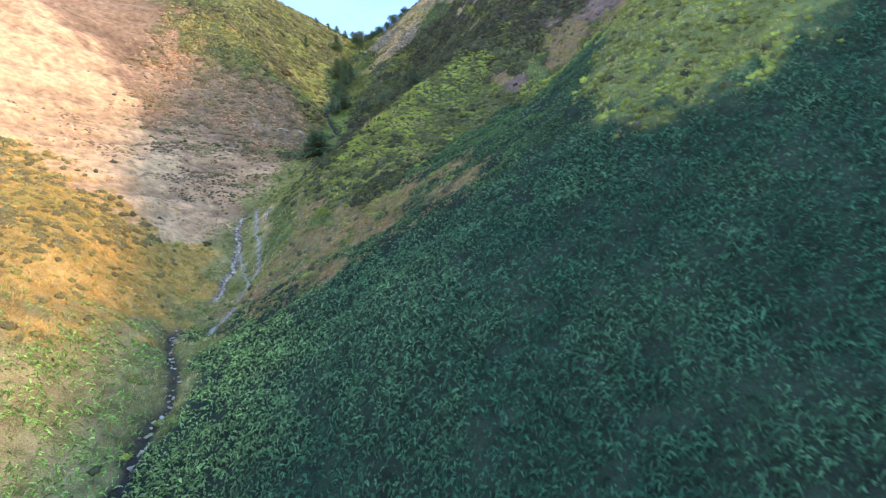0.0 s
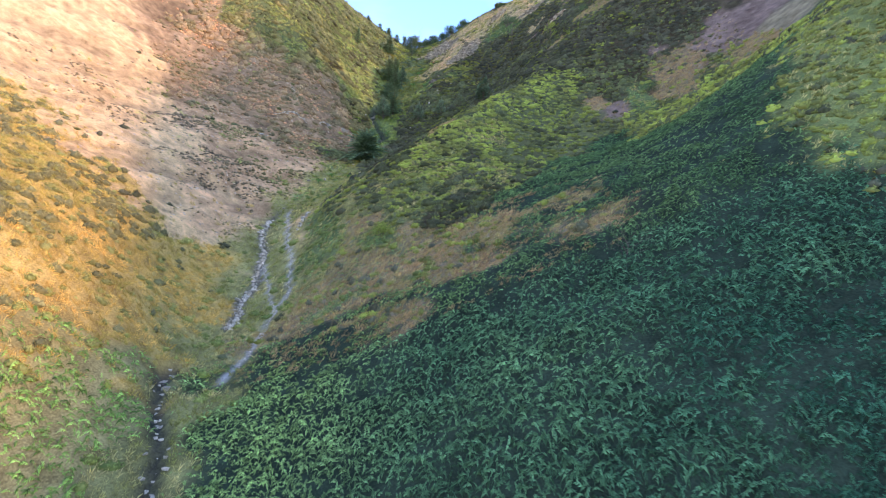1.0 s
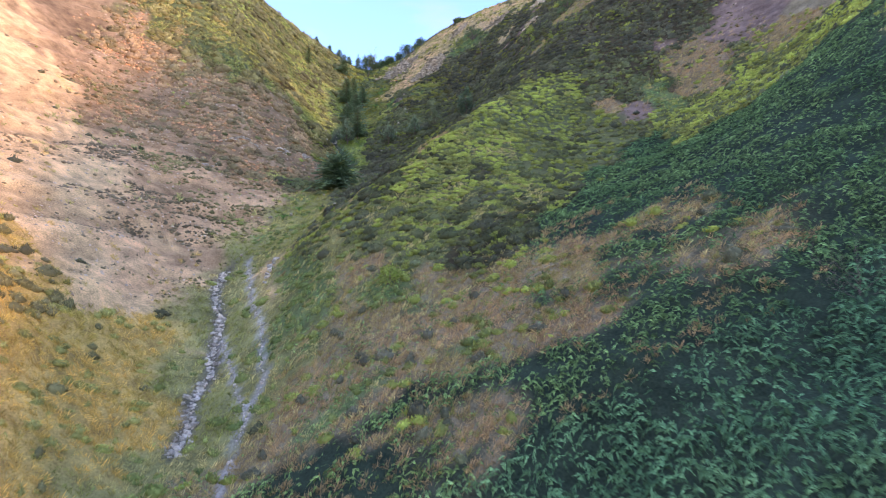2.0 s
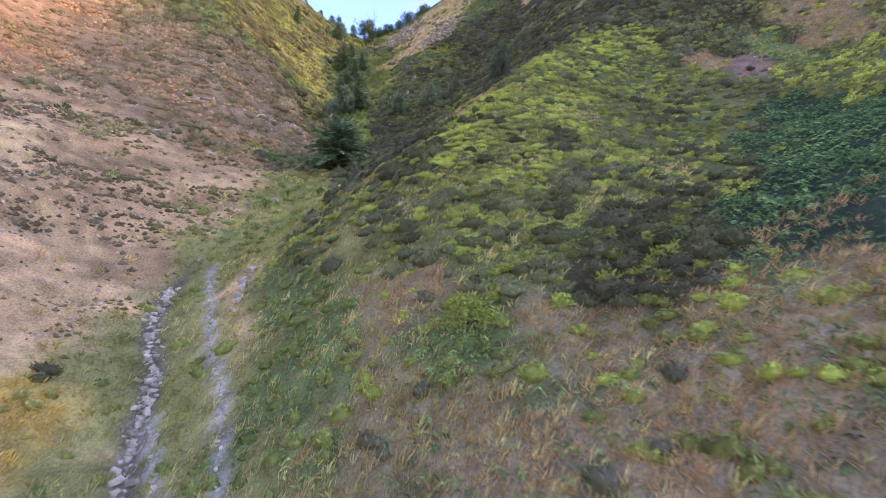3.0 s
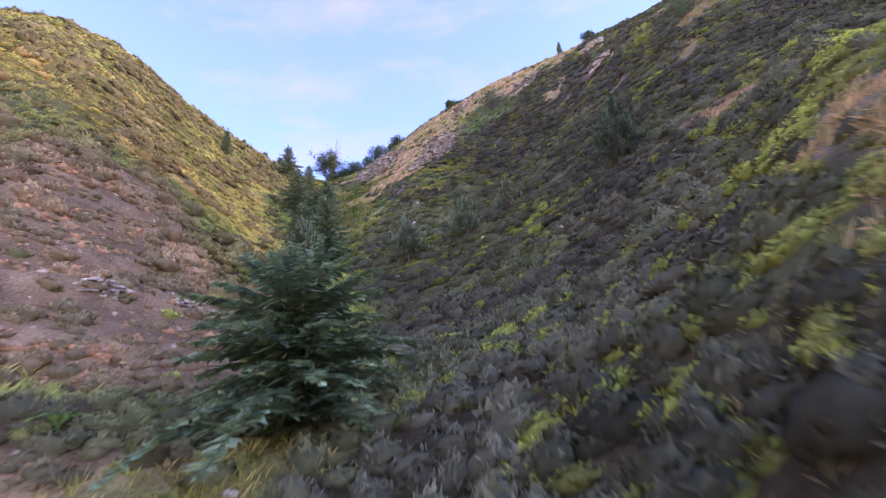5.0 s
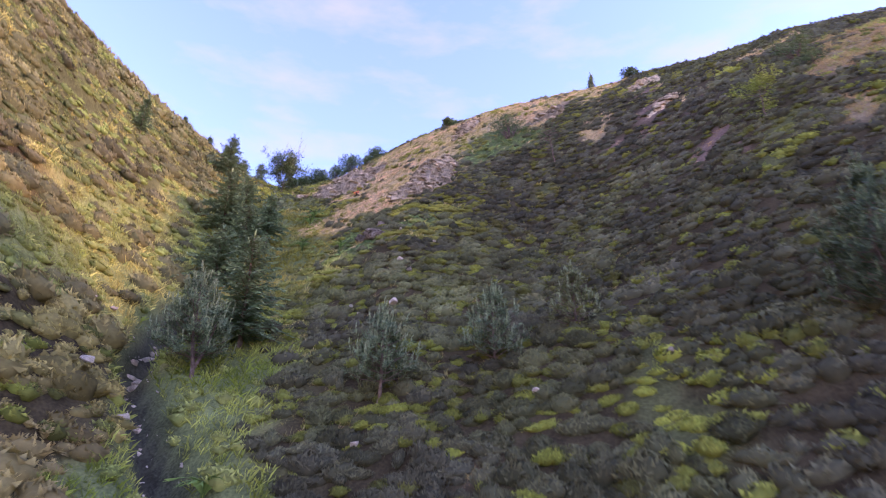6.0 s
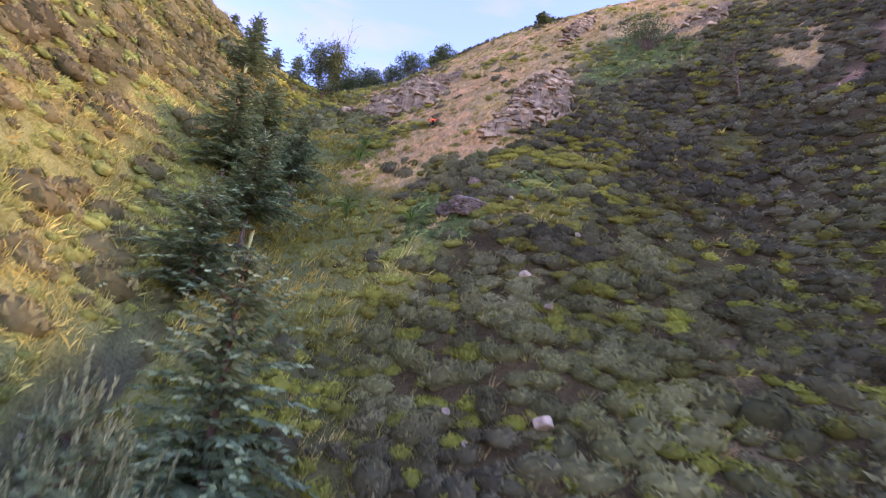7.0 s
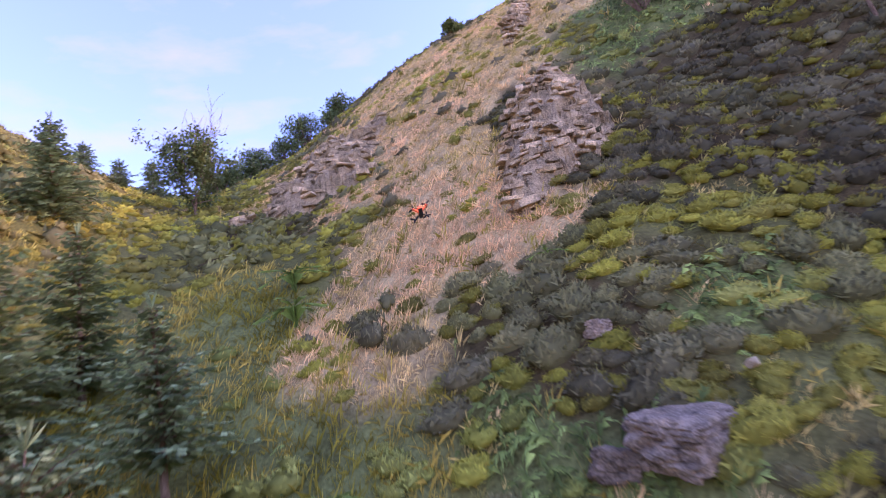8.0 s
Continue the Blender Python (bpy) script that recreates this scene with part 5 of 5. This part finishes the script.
def rubble(name, label, ys, xs, y0, y1, count, wide, size, seed):
    """A line of loose stones along a course over the ground."""
    r = np.random.RandomState(seed)
    own = thing(name, foot(float(np.interp(y0, ys, xs)), y0), label, "stones")
    inv = own.matrix_world.inverted()
    for k in range(count):
        y = y0 + (y1 - y0) * (k + r.rand()) / count
        x = (float(bed_x(np.array([y]))[0]) if xs is BED_X else float(np.interp(y, ys, xs))) + r.normal(0, wide)
        q = r.uniform(*size) * (1.5 if r.rand() < 0.1 else 1)
        ob = part("stone", BLOCKS[r.randint(8)], own)
        ob.matrix_basis = inv @ pose(x, y, height(x, y) + 0.12 * q, *r.uniform(-24, 24, 2), r.uniform(0, 360)) @ Matrix.Diagonal((q, q * r.uniform(0.55, 1.2), q * r.uniform(0.7, 1.3), 1))


rubble("stream_bed_stones", "pale broken stones filling the narrow stream bed", BED_Y, BED_X, 43.0, 58.0, 290, 0.15, (0.08, 0.25), 1)
rubble("lower_stream_stones", "scattered pale stones in the dark stream cutting", BED_Y, BED_X, 27.0, 38.2, 60, 0.16, (0.10, 0.26), 2)
rubble("footpath_stones", "pale stones along the worn footpath", PATH_Y, PATH_X, 38.5, 58.3, 190, 0.05, (0.05, 0.14), 3)
rubble("fork_stones", "pale stones along the narrow side track", FORK_Y, FORK_X, 44.6, 51.4, 60, 0.05, (0.05, 0.14), 6)
rubble("kerb_slabs", "short row of pale slabs beside the footpath", np.array([54.5, 57.6]), np.array([-12.75, -12.75]), 54.5, 57.6, 15, 0.05, (0.14, 0.32), 4)
rubble("gully_stones", "wet stones in the dark ditch of the gully", BED_Y, BED_X, 80.0, 91.0, 45, 0.18, (0.12, 0.32), 5)


def gravel(name, label, courses, seed):
    """Small broken stone strewn along courses over the ground: (ys, xs, y0, y1, count, half-width)."""
    r, at = np.random.RandomState(seed), []
    for ys, xs, y0, y1, count, wide in courses:
        y = r.uniform(y0, y1, count)
        x = (bed_x(y) if xs is BED_X else np.interp(y, ys, xs)) + r.normal(0, wide, count)
        at.append(np.stack([x, y, ground(x, y) - 0.005], -1))
    at = np.concatenate(at)
    k = 0.05 + 0.13 * r.rand(len(at)) ** 2.5
    v, f, c = scatter([chip_template(40 + q) for q in range(5)], at, r.uniform(0, 6.28, len(at)), np.stack([k, k * r.uniform(0.7, 1.2, len(at)), k * 1.1], -1), slopes(at[:, 0], at[:, 1]), np.ones((len(at), 3)))
    tagged(new(name, bulk_mesh(name, v, f, PALE, c)), label, "gravel", kind="stuff")


gravel("gravel", "pale grey broken gravel along the stream and footpath",
       ((BED_Y, BED_X, 43.0, 58.0, 1900, 0.16), (PATH_Y, PATH_X, 38.5, 58.3, 1000, 0.06), (FORK_Y, FORK_X, 44.6, 51.4, 350, 0.05), (BED_Y, BED_X, 80.0, 91.0, 300, 0.25)), 12)


# ---- the drone ---------------------------------------------------------------------------------
def plain(name, colour, rough=0.5, metal=0.0, glow=0.0):
    m = bpy.data.materials.new(name)
    m.use_nodes = True
    p = m.node_tree.nodes["Principled BSDF"]
    p.inputs["Base Color"].default_value, p.inputs["Roughness"].default_value, p.inputs["Metallic"].default_value = (*colour, 1), rough, metal
    if glow:
        p.inputs["Emission Color"].default_value, p.inputs["Emission Strength"].default_value = (*colour, 1), glow
    return m


CARBON, ORANGE, LIGHT, WHITE = plain("carbon_fibre", (0.02, 0.02, 0.022), 0.4), plain("orange_plastic", (0.75, 0.16, 0.04), 0.45), plain("red_led", (1.0, 0.20, 0.06), 0.4, 0, 0.35), plain("white_plastic", (0.8, 0.76, 0.72), 0.4)


def box_mesh(name, size, mat, bevel=0.006, at=(0, 0, 0), turn=0.0):
    bm = bmesh.new()
    bmesh.ops.create_cube(bm, size=1)
    bmesh.ops.scale(bm, vec=size, verts=bm.verts)
    bmesh.ops.bevel(bm, geom=list(bm.edges), offset=bevel, segments=2, affect="EDGES")
    bmesh.ops.transform(bm, matrix=pose(*at, 0, 0, turn), verts=bm.verts)
    me = bpy.data.meshes.new(name)
    bm.to_mesh(me)
    bm.free()
    me.materials.append(mat)
    return me


def make_drone(at, turn):
    own = thing("quadcopter_drone", (0, 0, 0), "small orange and black racing quadcopter flying above the dry grass", "drone")
    part("frame", box_mesh("frame", (0.17, 0.06, 0.012), CARBON, 0.004), own, "black carbon frame")
    part("canopy", box_mesh("canopy", (0.13, 0.055, 0.05), ORANGE, 0.016, (0.01, 0, 0.032)), own, "bright orange canopy")
    part("battery", box_mesh("battery", (0.09, 0.036, 0.034), ORANGE, 0.006, (-0.02, 0, 0.075)), own, "orange battery strapped on top")
    part("camera_pod", box_mesh("camera_pod", (0.04, 0.04, 0.036), WHITE, 0.008, (0.085, 0, 0.045)), own, "white camera pod")
    part("tail_light", box_mesh("tail_light", (0.012, 0.06, 0.03), LIGHT, 0.003, (-0.092, 0, 0.02)), own, "glowing red tail light")
    for k in range(4):
        a = radians(45 + 90 * k)
        x, y = 0.135 * math.cos(a), 0.135 * math.sin(a)
        arm = part("arm", box_mesh("arm", (0.16, 0.018, 0.010), ORANGE if k in (1, 2) else CARBON, 0.003, (x * 0.6, y * 0.6, 0), 45 + 90 * k), own)
        if k in (1, 2):
            part("light_strip", box_mesh("light_strip", (0.13, 0.034, 0.020), LIGHT, 0.004, (x * 0.62, y * 0.62, 0.015), 45 + 90 * k), arm, "glowing orange light strip")
        bm = bmesh.new()
        bmesh.ops.create_cone(bm, cap_ends=True, segments=14, radius1=0.016, radius2=0.014, depth=0.026, matrix=pose(x, y, 0.016))
        bmesh.ops.bevel(bm, geom=[e for e in bm.edges if len(e.link_faces) == 2 and max(len(p.verts) for p in e.link_faces) > 4], offset=0.002, segments=1, affect="EDGES")
        me = bpy.data.meshes.new("motor")
        bm.to_mesh(me)
        bm.free()
        me.materials.append(CARBON)
        motor = part("motor", me, own)
        bm = bmesh.new()
        for b in range(3):
            q = 2 * math.pi * b / 3 + k
            rows = []
            for i, (d, w) in enumerate(((0.008, 0.005), (0.03, 0.011), (0.055, 0.010), (0.072, 0.004))):
                c, s = math.cos(q), math.sin(q)
                rows.append([bm.verts.new((x + c * d - s * w * g, y + s * d + c * w * g, 0.034 + 0.004 * g + h)) for g, h in ((-1, 0), (1, 0), (1, 0.002), (-1, 0.002))])
            for r0, r1 in zip(rows, rows[1:]):
                for i in range(4):
                    bm.faces.new((r0[i], r0[(i + 1) % 4], r1[(i + 1) % 4], r1[i]))
            bm.faces.new(rows[0]), bm.faces.new(rows[-1])
        bmesh.ops.recalc_face_normals(bm, faces=bm.faces)
        me = bpy.data.meshes.new("propeller")
        bm.to_mesh(me)
        bm.free()
        me.materials.append(CARBON)
        blades = new("propeller", me)
        blades.parent = motor
    own.matrix_world = pose(*at, *turn) @ Matrix.Diagonal((1.35, 1.35, 1.35, 1))


make_drone((-6.69, 99.99, 44.43), (-14, 28, 75))
